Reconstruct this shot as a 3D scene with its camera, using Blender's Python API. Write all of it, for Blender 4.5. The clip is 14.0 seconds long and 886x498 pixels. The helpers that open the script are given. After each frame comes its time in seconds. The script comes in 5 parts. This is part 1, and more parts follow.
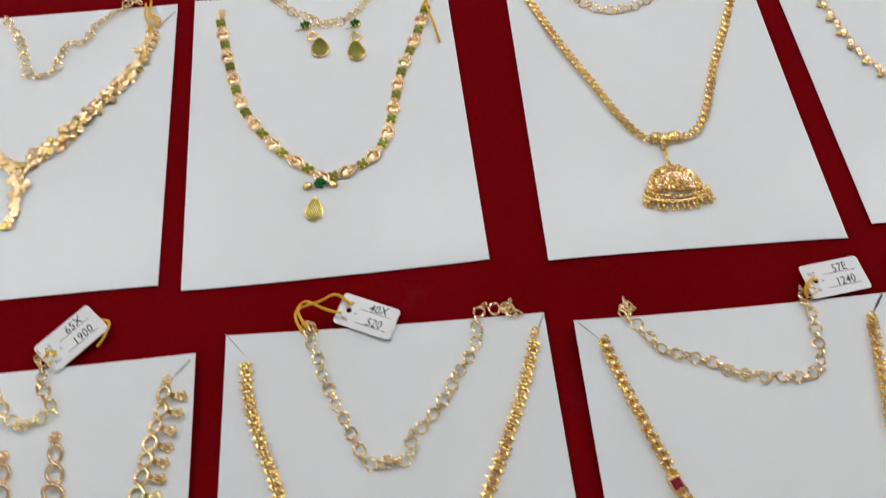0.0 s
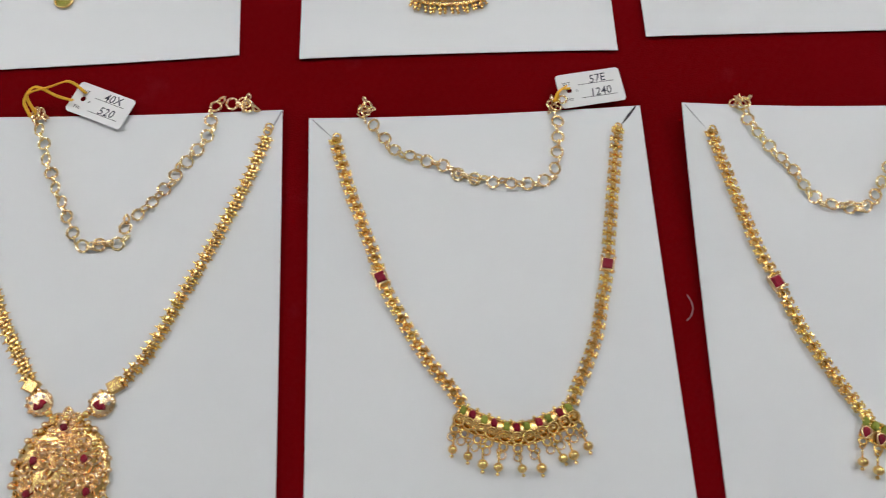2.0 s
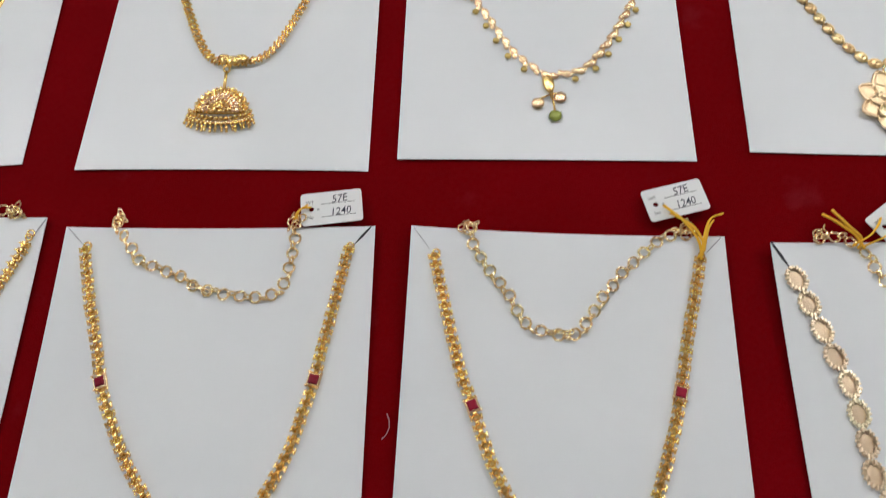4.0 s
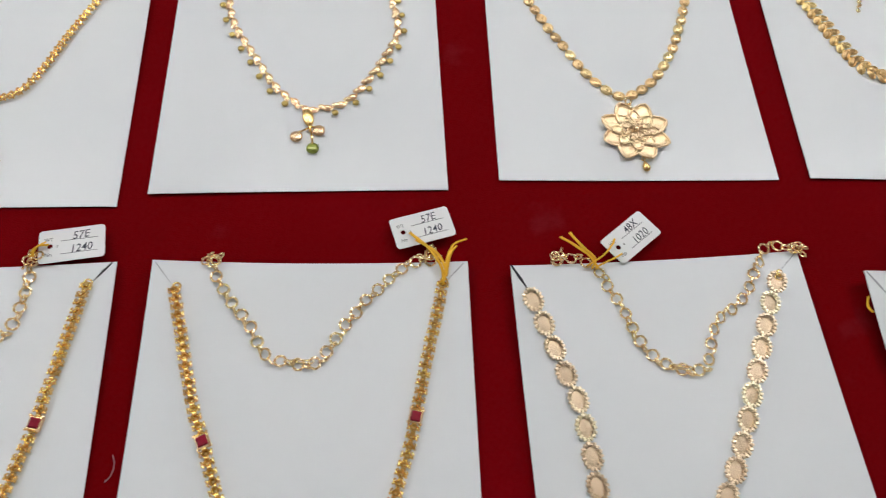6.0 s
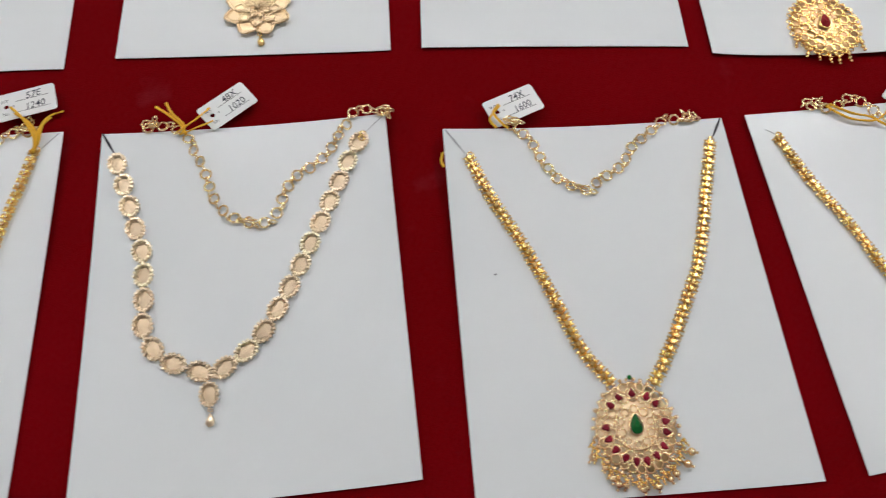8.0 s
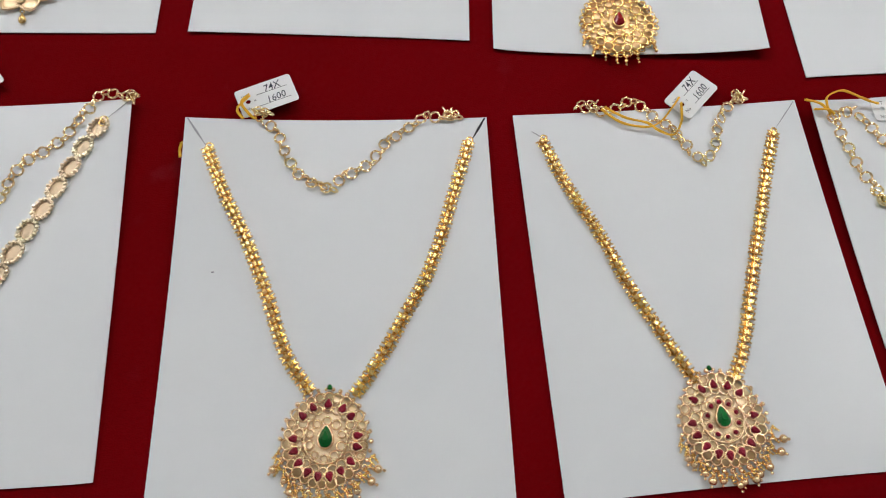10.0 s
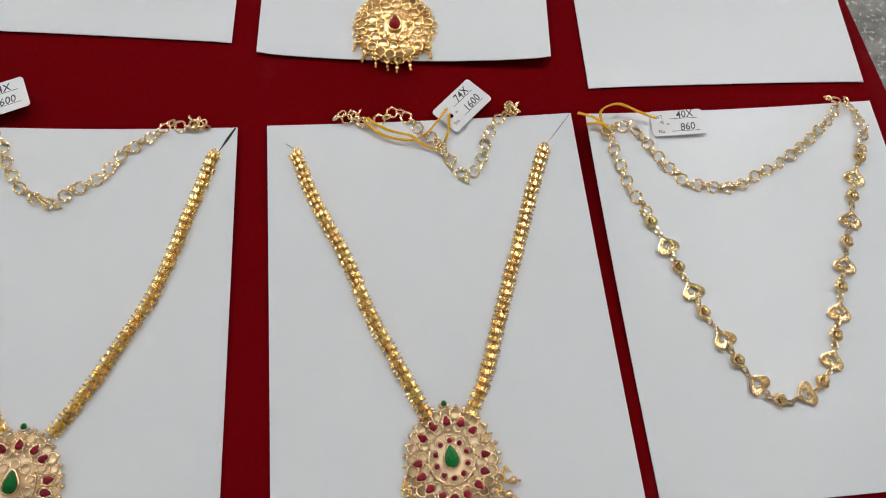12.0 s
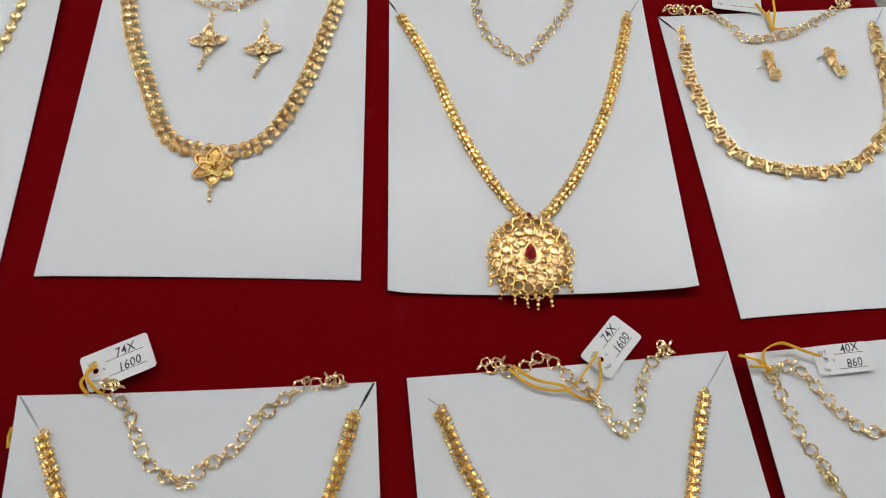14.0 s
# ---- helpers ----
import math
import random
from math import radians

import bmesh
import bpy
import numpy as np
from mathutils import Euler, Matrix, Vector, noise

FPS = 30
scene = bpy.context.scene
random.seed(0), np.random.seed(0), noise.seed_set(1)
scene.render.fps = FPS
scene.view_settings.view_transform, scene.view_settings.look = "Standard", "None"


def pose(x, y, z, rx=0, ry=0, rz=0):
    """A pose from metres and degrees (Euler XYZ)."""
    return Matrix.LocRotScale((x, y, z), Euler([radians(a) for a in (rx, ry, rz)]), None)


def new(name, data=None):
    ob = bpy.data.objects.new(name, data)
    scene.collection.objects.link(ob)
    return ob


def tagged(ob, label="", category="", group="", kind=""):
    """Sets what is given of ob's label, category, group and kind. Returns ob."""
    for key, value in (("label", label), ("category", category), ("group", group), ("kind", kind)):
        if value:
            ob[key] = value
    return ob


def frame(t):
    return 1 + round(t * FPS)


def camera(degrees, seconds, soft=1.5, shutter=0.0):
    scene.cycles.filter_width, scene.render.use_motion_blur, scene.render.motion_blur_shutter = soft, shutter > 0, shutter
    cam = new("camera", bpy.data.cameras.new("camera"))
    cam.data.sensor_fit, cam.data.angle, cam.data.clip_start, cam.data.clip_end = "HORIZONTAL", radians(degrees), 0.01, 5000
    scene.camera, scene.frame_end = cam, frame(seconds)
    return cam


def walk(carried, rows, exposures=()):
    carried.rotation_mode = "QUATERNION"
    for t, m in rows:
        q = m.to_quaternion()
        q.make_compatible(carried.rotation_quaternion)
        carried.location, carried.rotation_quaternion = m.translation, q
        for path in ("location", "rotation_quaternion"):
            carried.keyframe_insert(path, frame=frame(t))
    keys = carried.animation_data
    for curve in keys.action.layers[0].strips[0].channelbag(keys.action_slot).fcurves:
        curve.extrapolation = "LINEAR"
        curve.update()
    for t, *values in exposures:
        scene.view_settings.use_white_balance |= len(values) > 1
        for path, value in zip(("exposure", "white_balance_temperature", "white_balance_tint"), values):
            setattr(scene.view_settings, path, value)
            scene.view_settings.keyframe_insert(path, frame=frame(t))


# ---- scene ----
cam = camera(62.96, 14.0, soft=1.0, shutter=0.2)
PATH = [
    (0, pose(-0.1446, -0.0265, 0.3075, 27.92, -0.37, -5.63)),
    (0.5, pose(-0.1000, -0.0636, 0.2902, 26.18, -0.14, -3.63)),
    (1, pose(-0.0825, -0.0568, 0.2900, 23.05, -1.58, -5.43)),
    (1.5, pose(-0.0795, -0.0571, 0.2809, 20.15, -1.71, -7.57)),
    (2, pose(-0.0243, -0.0677, 0.2887, 18.61, -0.65, -2.99)),
    (2.5, pose(0.0321, -0.0760, 0.2911, 18.62, 1.96, -2.99)),
    (3, pose(0.0755, -0.0819, 0.2927, 19.82, 2.30, -2.58)),
    (3.5, pose(0.1015, -0.0764, 0.2987, 21.11, 1.63, -0.61)),
    (4, pose(0.1178, -0.0501, 0.3139, 22.70, 1.60, 0.52)),
    (4.2, pose(0.1250, -0.0423, 0.3183, 24.47, 1.11, 0.82)),
    (6.3, pose(0.2325, -0.0711, 0.3122, 26.54, -3.52, -3.96)),
    (6.5, pose(0.2575, -0.0869, 0.3198, 25.05, -3.67, -3.87)),
    (7, pose(0.2886, -0.1180, 0.3264, 23.36, -1.45, -2.07)),
    (7.5, pose(0.3304, -0.1236, 0.3230, 23.21, -1.25, -4.39)),
    (8, pose(0.4040, -0.1276, 0.3218, 23.10, -1.54, -4.97)),
    (8.2, pose(0.4310, -0.1263, 0.3257, 22.09, -1.75, -4.76)),
    (10.3, pose(0.5614, -0.1223, 0.3097, 21.94, -0.82, -1.75)),
    (10.5, pose(0.5754, -0.1196, 0.3079, 22.02, -1.10, -2.14)),
    (11, pose(0.6127, -0.1201, 0.3001, 21.45, -2.43, -1.94)),
    (11.5, pose(0.6399, -0.1186, 0.2976, 21.52, -2.54, -2.42)),
    (12, pose(0.6488, -0.1033, 0.2995, 20.87, -3.17, -2.36)),
    (12.5, pose(0.6312, -0.0888, 0.2926, 21.71, -3.76, -0.11)),
    (13, pose(0.6269, -0.0508, 0.3014, 21.44, -3.00, -0.50)),
    (13.5, pose(0.6113, -0.0266, 0.3029, 24.43, -2.47, -2.37)),
    (14, pose(0.5902, -0.0099, 0.3100, 25.10, -2.08, -3.40)),
]
walk(cam, PATH, ((0.0, 0.0), (4.0, 0.0), (6.5, 0.08), (8.0, 0.06), (10.5, 0.0), (12.5, -0.02), (14.0, -0.12)))

# ---------------------------------------------------------------- light
ROOM = (-2.6, 3.4, -2.6, 2.6)          # x0, x1, y0, y1
FLOOR_Z, CEILING_Z = -0.76, 2.0
world = bpy.data.worlds.new("world")
scene.world = world
world.use_nodes = True
world.node_tree.nodes["Background"].inputs[0].default_value = (0.8, 0.9, 1.0, 1)
world.node_tree.nodes["Background"].inputs[1].default_value = 0.05
PANEL_GLOW = 11.5
scene.view_settings.exposure = 0.0


# ---------------------------------------------------------------- materials
def material(name, colour, rough=0.5, metal=0.0, vary=0.0, grain=0.0, grain_scale=900.0, **extra):
    """A principled material with colour variation per object and a fine grain."""
    m = bpy.data.materials.new(name)
    m.use_nodes = True
    nt = m.node_tree
    p = nt.nodes["Principled BSDF"]
    p.inputs["Roughness"].default_value = rough
    p.inputs["Metallic"].default_value = metal
    for key, value in extra.items():
        p.inputs[key.replace("_", " ")].default_value = value
    rgb = nt.nodes.new("ShaderNodeRGB")
    rgb.outputs[0].default_value = (*colour, 1)
    last = rgb.outputs[0]
    if vary:
        info = nt.nodes.new("ShaderNodeObjectInfo")
        hsv = nt.nodes.new("ShaderNodeHueSaturation")
        rng = nt.nodes.new("ShaderNodeMapRange")
        rng.inputs[3].default_value, rng.inputs[4].default_value = 1 - vary, 1 + vary
        nt.links.new(info.outputs["Random"], rng.inputs[0])
        nt.links.new(rng.outputs[0], hsv.inputs["Value"])
        nt.links.new(last, hsv.inputs["Color"])
        last = hsv.outputs[0]
    nt.links.new(last, p.inputs["Base Color"])
    if grain:
        tc = nt.nodes.new("ShaderNodeTexCoord")
        no = nt.nodes.new("ShaderNodeTexNoise")
        no.inputs["Scale"].default_value = grain_scale
        no.inputs["Detail"].default_value = 3
        bu = nt.nodes.new("ShaderNodeBump")
        bu.inputs["Strength"].default_value = grain
        bu.inputs["Distance"].default_value = 0.0004
        nt.links.new(tc.outputs["Object"], no.inputs["Vector"])
        nt.links.new(no.outputs[0], bu.inputs["Height"])
        nt.links.new(bu.outputs[0], p.inputs["Normal"])
    return m


def mix_in(m, scale, low, high, colour, detail=4.0, amount=1.0, coords="Object"):
    """Lays patches of another colour, cut out of noise, over a material's base colour."""
    nt = m.node_tree
    p = nt.nodes["Principled BSDF"]
    before = p.inputs["Base Color"].links[0].from_socket
    tc, no = nt.nodes.new("ShaderNodeTexCoord"), nt.nodes.new("ShaderNodeTexNoise")
    no.inputs["Scale"].default_value, no.inputs["Detail"].default_value = scale, detail
    rng = nt.nodes.new("ShaderNodeMapRange")
    rng.inputs[1].default_value, rng.inputs[2].default_value = low, high
    rng.inputs[4].default_value = amount
    mx = nt.nodes.new("ShaderNodeMix")
    mx.data_type = "RGBA"
    nt.links.new(tc.outputs[coords], no.inputs["Vector"])
    nt.links.new(no.outputs[0], rng.inputs[0])
    nt.links.new(rng.outputs[0], mx.inputs[0])
    nt.links.new(before, mx.inputs[6])
    mx.inputs[7].default_value = (*colour, 1)
    nt.links.new(mx.outputs[2], p.inputs["Base Color"])
    return m


GOLD = material("gold", (1.0, 0.695, 0.28), 0.2, 1.0, 0.12, 0.3, 1500)
GOLD_PALE = material("pale_gold", (1.0, 0.775, 0.46), 0.18, 1.0, 0.12, 0.3, 1500)
GOLD_ROSE = material("rose_gold", (1.0, 0.73, 0.45), 0.2, 1.0, 0.08, 0.4, 1800)
GOLD_MATT = material("matt_gold", (1.0, 0.78, 0.51), 0.38, 1.0, 0.06, 0.6, 2200)
GOLD_CUT = material("diamond_cut_gold", (1.0, 0.83, 0.62), 0.32, 1.0, 0.10, 0.3, 2500)
GOLD_SATIN = material("satin_gold", (1.0, 0.73, 0.39), 0.3, 1.0, 0.14, 0.3, 1800)
RED_STONE = material("red_stone", (0.32, 0.012, 0.016), 0.12, 0.0, 0.25, Coat_Weight=0.6)
GOLD_CUP = material("brushed_cup_gold", (0.78, 0.62, 0.44), 0.5, 1.0, 0.10, 0.5, 2500)
RUBY = material("ruby", (0.30, 0.014, 0.035), 0.12, 0.0, 0.25, Coat_Weight=0.6)
EMERALD = material("emerald", (0.005, 0.17, 0.03), 0.1, 0.0, 0.2, Coat_Weight=0.6)
OLIVE = material("olive_gold", (0.62, 0.47, 0.16), 0.3, 0.9, 0.2)
PERIDOT = material("green_enamel", (0.33, 0.39, 0.065), 0.25, 0.25, 0.25, Coat_Weight=0.5)
CRYSTAL = material("crystal", (0.85, 0.82, 0.78), 0.06, 0.35, 0.1, Coat_Weight=0.8)
PAPER = mix_in(material("glossy_card", (0.795, 0.825, 0.845), 0.5, 0.0, 0.015, 0.03, 500, Coat_Weight=0.10, Coat_Roughness=0.12, Specular_IOR_Level=0.3),
               14, 0.45, 0.75, (0.76, 0.80, 0.83), 3, 0.5)
TAG_PAPER = material("tag_board", (0.84, 0.85, 0.85), 0.5, 0.0, 0.02, 0.05, 800)
INK = material("ink", (0.03, 0.035, 0.06), 0.5)
PRINT = material("grey_print", (0.12, 0.12, 0.13), 0.6)
THREAD = material("yellow_thread", (0.90, 0.51, 0.03), 0.75, 0.0, 0.08, 0.5, 2500)
# shade inside the card slits, painted dark or grey; the grey also colours dust
SLIT_SHADE = material("slit_shade", (0.02, 0.02, 0.03), 0.7)
GREY_SHADE_DUST = material("grey_shade_dust", (0.38, 0.39, 0.42), 0.6)
LINT = material("lint", (0.42, 0.25, 0.25), 0.9)
STEEL = material("steel_pin", (0.75, 0.75, 0.76), 0.25, 1.0)
VELVET = material("red_velvet", (0.165, 0.0005, 0.0026), 0.9, 0.0, 0.0, 0.5, 1400, Sheen_Weight=0.02, Sheen_Roughness=0.4)
VELVET.node_tree.nodes["Principled BSDF"].inputs["Sheen Tint"].default_value = (1, 0.35, 0.35, 1)
VELVET.node_tree.nodes["Principled BSDF"].inputs["Specular IOR Level"].default_value = 0.03
mix_in(VELVET, 6, 0.45, 0.75, (0.20, 0.001, 0.0045), 3, 0.8)
mix_in(VELVET, 30, 0.64, 0.82, (0.26, 0.03, 0.04), 6, 0.45)
mix_in(VELVET, 2600, 0.45, 0.7, (0.105, 0.0003, 0.0015), 2, 0.5)
WALL_PAINT = mix_in(material("wall_paint", (0.72, 0.69, 0.64), 0.7, 0, 0, 0.05, 200), 1.5, 0.4, 0.8, (0.66, 0.63, 0.58))
CEILING_PAINT = mix_in(material("ceiling_paint", (0.84, 0.84, 0.83), 0.8, 0, 0, 0.05, 200), 1.1, 0.4, 0.8, (0.80, 0.80, 0.79))
STONE = mix_in(mix_in(material("polished_granite", (0.33, 0.32, 0.30), 0.25, 0, 0, 0.02, 300), 30, 0.4, 0.6, (0.20, 0.20, 0.19), 6),
               120, 0.55, 0.65, (0.55, 0.54, 0.50), 4)
WOOD = mix_in(material("table_wood", (0.22, 0.12, 0.06), 0.4, 0, 0, 0.1, 60), 9, 0.4, 0.7, (0.15, 0.08, 0.04))
ALU = material("aluminium", (0.75, 0.75, 0.76), 0.35, 1.0)
GLOW = material("light_diffuser", (0.9, 0.9, 0.9), 0.5)
GLOW.node_tree.nodes["Principled BSDF"].inputs["Emission Color"].default_value = (0.99, 0.985, 0.997, 1)
GLOW.node_tree.nodes["Principled BSDF"].inputs["Emission Strength"].default_value = PANEL_GLOW


# ---------------------------------------------------------------- mesh helpers (shapes are given in millimetres)
def T(x=0.0, y=0.0, z=0.0, rz=0.0, rx=0.0, ry=0.0, s=1.0):
    return Matrix.LocRotScale((x, y, z), Euler((radians(rx), radians(ry), radians(rz))), (s, s, s))


def torus(bm, m, R, r, seg=14, cs=5, sx=1.0, sy=1.0, fn=None):
    """A ring of tube radius r; fn(angle) may change its radius."""
    rows = []
    for i in range(seg):
        a = 2 * math.pi * i / seg
        k = R * (fn(a) if fn else 1.0)
        rows.append([bm.verts.new(m @ Vector(((k + r * math.cos(b)) * math.cos(a) * sx, (k + r * math.cos(b)) * math.sin(a) * sy, r * math.sin(b))))
                     for b in (2 * math.pi * j / cs for j in range(cs))])
    for i in range(seg):
        p, q = rows[i], rows[(i + 1) % seg]
        for j in range(cs):
            bm.faces.new((p[j], q[j], q[(j + 1) % cs], p[(j + 1) % cs]))


def twisted(bm, m, R, r, seg=20, turns=3, sx=1.0, sy=1.0):
    """A ring of square wire twisted along its run."""
    rows = []
    for i in range(seg):
        a = 2 * math.pi * i / seg
        rows.append([bm.verts.new(m @ Vector(((R + r * math.cos(b)) * math.cos(a) * sx, (R + r * math.cos(b)) * math.sin(a) * sy, r * math.sin(b))))
                     for b in (math.pi / 2 * (j + turns * i / seg) for j in range(4))])
    for i in range(seg):
        p, q, shift = rows[i], rows[(i + 1) % seg], turns if i == seg - 1 else 0
        for j in range(4):
            bm.faces.new((p[j], q[(j + shift) % 4], q[(j + 1 + shift) % 4], p[(j + 1) % 4]))


def ball(bm, m, r, sx=1.0, sy=1.0, sz=1.0, seg=8, rings=5):
    bmesh.ops.create_uvsphere(bm, u_segments=seg, v_segments=rings, radius=r, matrix=m @ Matrix.Diagonal((sx, sy, sz, 1)))


def cone(bm, m, r0, r1, h, seg=6):
    """A cone along +x from the origin."""
    bmesh.ops.create_cone(bm, cap_ends=True, segments=seg, radius1=r0, radius2=r1, depth=h,
                          matrix=m @ Matrix.Rotation(math.pi / 2, 4, "Y") @ Matrix.Translation((0, 0, h / 2)))


def block(bm, m, lx, ly, lz, bevel=0.2):
    """A block with chamfered upper edges, standing on z = 0."""
    out = [(-1, -1), (1, -1), (1, 1), (-1, 1)]
    b = [bm.verts.new(m @ Vector((u * lx / 2, v * ly / 2, 0))) for u, v in out]
    c = [bm.verts.new(m @ Vector((u * lx / 2, v * ly / 2, lz - bevel))) for u, v in out]
    d = [bm.verts.new(m @ Vector((u * (lx / 2 - bevel), v * (ly / 2 - bevel), lz))) for u, v in out]
    for i in range(4):
        j = (i + 1) % 4
        bm.faces.new((b[i], b[j], c[j], c[i]))
        bm.faces.new((c[i], c[j], d[j], d[i]))
    bm.faces.new(d)
    bm.faces.new(b[::-1])


def outline(kind, l, w, n=14):
    """Points of a closed outline, long way along y: drop (point up), oval, leaf, heart, square, star."""
    pts = []
    for i in range(n):
        a = 2 * math.pi * i / n + math.pi / 2
        c, s = math.cos(a), math.sin(a)
        if kind == "drop":
            k = (1 - s) / 2
            pts.append((w / 2 * c * (0.18 + 0.95 * k ** 0.6), l / 2 * s))
        elif kind == "leaf":
            pts.append((w / 2 * c * abs(c) ** 0.4, l / 2 * s))
        elif kind == "heart":
            b = 2 * math.pi * i / n
            pts.append((w / 2 * math.sin(b) ** 3, l / 32 * (13 * math.cos(b) - 5 * math.cos(2 * b) - 2 * math.cos(3 * b) - math.cos(4 * b) + 2)))
        elif kind == "square":
            k = 1 / max(abs(c), abs(s))
            pts.append((w / 2 * c * k, l / 2 * s * k))
        else:
            pts.append((w / 2 * c, l / 2 * s))
    return pts


def gem(bm, m, pts, h, table=0.55):
    """A faceted or domed stone over an outline."""
    low = [bm.verts.new(m @ Vector((x, y, 0))) for x, y in pts]
    mid = [bm.verts.new(m @ Vector((x, y, h * 0.45))) for x, y in pts]
    top = [bm.verts.new(m @ Vector((x * table, y * table, h))) for x, y in pts]
    n = len(pts)
    for i in range(n):
        j = (i + 1) % n
        bm.faces.new((low[i], low[j], mid[j], mid[i]))
        bm.faces.new((mid[i], mid[j], top[j], top[i]))
    bm.faces.new(top)
    bm.faces.new(low[::-1])


def wire(bm, m, pts, r, cs=5, closed=False):
    """A round wire along points (x, y[, z])."""
    v = [Vector((p[0], p[1], p[2] if len(p) > 2 else 0)) for p in pts]
    n, rows = len(v), []
    for i in range(n):
        a, b = (v[i - 1], v[(i + 1) % n]) if closed else (v[max(i - 1, 0)], v[min(i + 1, n - 1)])
        d = (b - a).normalized() if (b - a).length > 1e-9 else Vector((1, 0, 0))
        side = d.cross(Vector((0, 0, 1)))
        side = side.normalized() if side.length > 1e-4 else Vector((1, 0, 0))
        up = side.cross(d)
        rows.append([bm.verts.new(m @ (v[i] + r * (math.cos(k) * side + math.sin(k) * up))) for k in (2 * math.pi * j / cs for j in range(cs))])
    for i in range(n if closed else n - 1):
        p, q = rows[i], rows[(i + 1) % n]
        for j in range(cs):
            bm.faces.new((p[j], p[(j + 1) % cs], q[(j + 1) % cs], q[j]))
    if not closed:
        bm.faces.new(rows[0]), bm.faces.new(rows[-1][::-1])


def plate(bm, m, pts, h, dome=0.0, rings=3):
    """A domed plate over an outline."""
    n, loops = len(pts), []
    loops.append([bm.verts.new(m @ Vector((x, y, 0))) for x, y in pts])
    for k in range(rings):
        f = 1 - k / rings
        loops.append([bm.verts.new(m @ Vector((x * f, y * f, h + dome * (1 - f * f)))) for x, y in pts])
    for p, q in zip(loops, loops[1:]):
        for i in range(n):
            bm.faces.new((p[i], p[(i + 1) % n], q[(i + 1) % n], q[i]))
    bm.faces.new(loops[-1]), bm.faces.new(loops[0][::-1])


def thicken(bm, d):
    """Gives a flat sheet a lower face d below it and closed rims."""
    faces, low = bm.faces[:], {}
    rim = [e for e in bm.edges if len(e.link_faces) == 1]
    for v in bm.verts[:]:
        low[v] = bm.verts.new((v.co.x, v.co.y, v.co.z - d))
    for f in faces:
        bm.faces.new([low[v] for v in reversed(f.verts)])
    for e in rim:
        a, b = e.verts
        bm.faces.new((a, b, low[b], low[a]))


def mesh_of(bm, name, mat, smooth=True):
    bmesh.ops.recalc_face_normals(bm, faces=bm.faces)
    me = bpy.data.meshes.new(name)
    me.transform(Matrix.Identity(4))
    bm.to_mesh(me)
    bm.free()
    me.transform(Matrix.Scale(0.001, 4))
    if smooth:
        me.shade_smooth()
    me.materials.append(mat)
    return me


LIBRARY = {}


def shape(name, mat, build, smooth=True):
    """A mesh made once by build(bm) and shared by all pieces of that name and material."""
    key = (name, mat.name)
    if key not in LIBRARY:
        bm = bmesh.new()
        build(bm)
        LIBRARY[key] = mesh_of(bm, name, mat, smooth)
    return LIBRARY[key]


def put(name, me, parent, m=None, label=""):
    """Links shared mesh data as one part under a thing or part; m in millimetres."""
    ob = new(name, me)
    ob.parent = parent
    if m is not None:
        m = m.copy()
        m.translation *= 0.001
        ob.matrix_basis = m
    if label:
        ob["label"] = label
    return ob


def part(name, bm, mat, parent, label="", smooth=True):
    return put(name, mesh_of(bm, name, mat, smooth), parent, None, label)


def smooth_path(ctrl, step):
    """Points at an even step along a curve through the control points, with the tangent's angle in degrees."""
    p = [Vector(c) for c in ctrl]
    p = [2 * p[0] - p[1]] + p + [2 * p[-1] - p[-2]]
    fine = []
    for a, b, c, d in zip(p, p[1:], p[2:], p[3:]):
        for i in range(16):
            t = i / 16
            fine.append(0.5 * (2 * b + (c - a) * t + (2 * a - 5 * b + 4 * c - d) * t * t + (3 * b - a - 3 * c + d) * t ** 3))
    fine.append(p[-2])
    run = np.r_[0, np.cumsum([(v - u).length for u, v in zip(fine, fine[1:])])]
    count = max(2, round(run[-1] / step) + 1)
    out = []
    for s in np.linspace(0, run[-1], count):
        i = min(int(np.searchsorted(run, s, side="right")) - 1, len(fine) - 2)
        f = (s - run[i]) / max(run[i + 1] - run[i], 1e-9)
        q, d = fine[i].lerp(fine[i + 1], f), fine[i + 1] - fine[i]
        out.append((q.x, q.y, math.degrees(math.atan2(d.y, d.x))))
    return out


def thing(name, label, category, card, group=""):
    """An empty at a card's place, to carry the parts of a thing that lies on it."""
    ob = new(name)
    ob.empty_display_size = 0.01
    x, y, a = CARDS[card][0]
    ob.matrix_basis = pose(x, y, 0, 0, 0, a)
    return tagged(ob, label, category, group)


# ---------------------------------------------------------------- room and table
def slab(name, x0, x1, y0, y1, z0, z1, mat, label="", kind="structure", parent=None):
    bm = bmesh.new()
    bmesh.ops.create_cube(bm, size=1)
    for v in bm.verts:
        v.co = Vector(((x0 + x1) / 2 + v.co.x * (x1 - x0), (y0 + y1) / 2 + v.co.y * (y1 - y0), (z0 + z1) / 2 + v.co.z * (z1 - z0)))
    me = bpy.data.meshes.new(name)
    bm.to_mesh(me)
    bm.free()
    me.materials.append(mat)
    ob = new(name, me)
    if parent:
        ob.parent = parent
    return tagged(ob, label, "", "", kind)


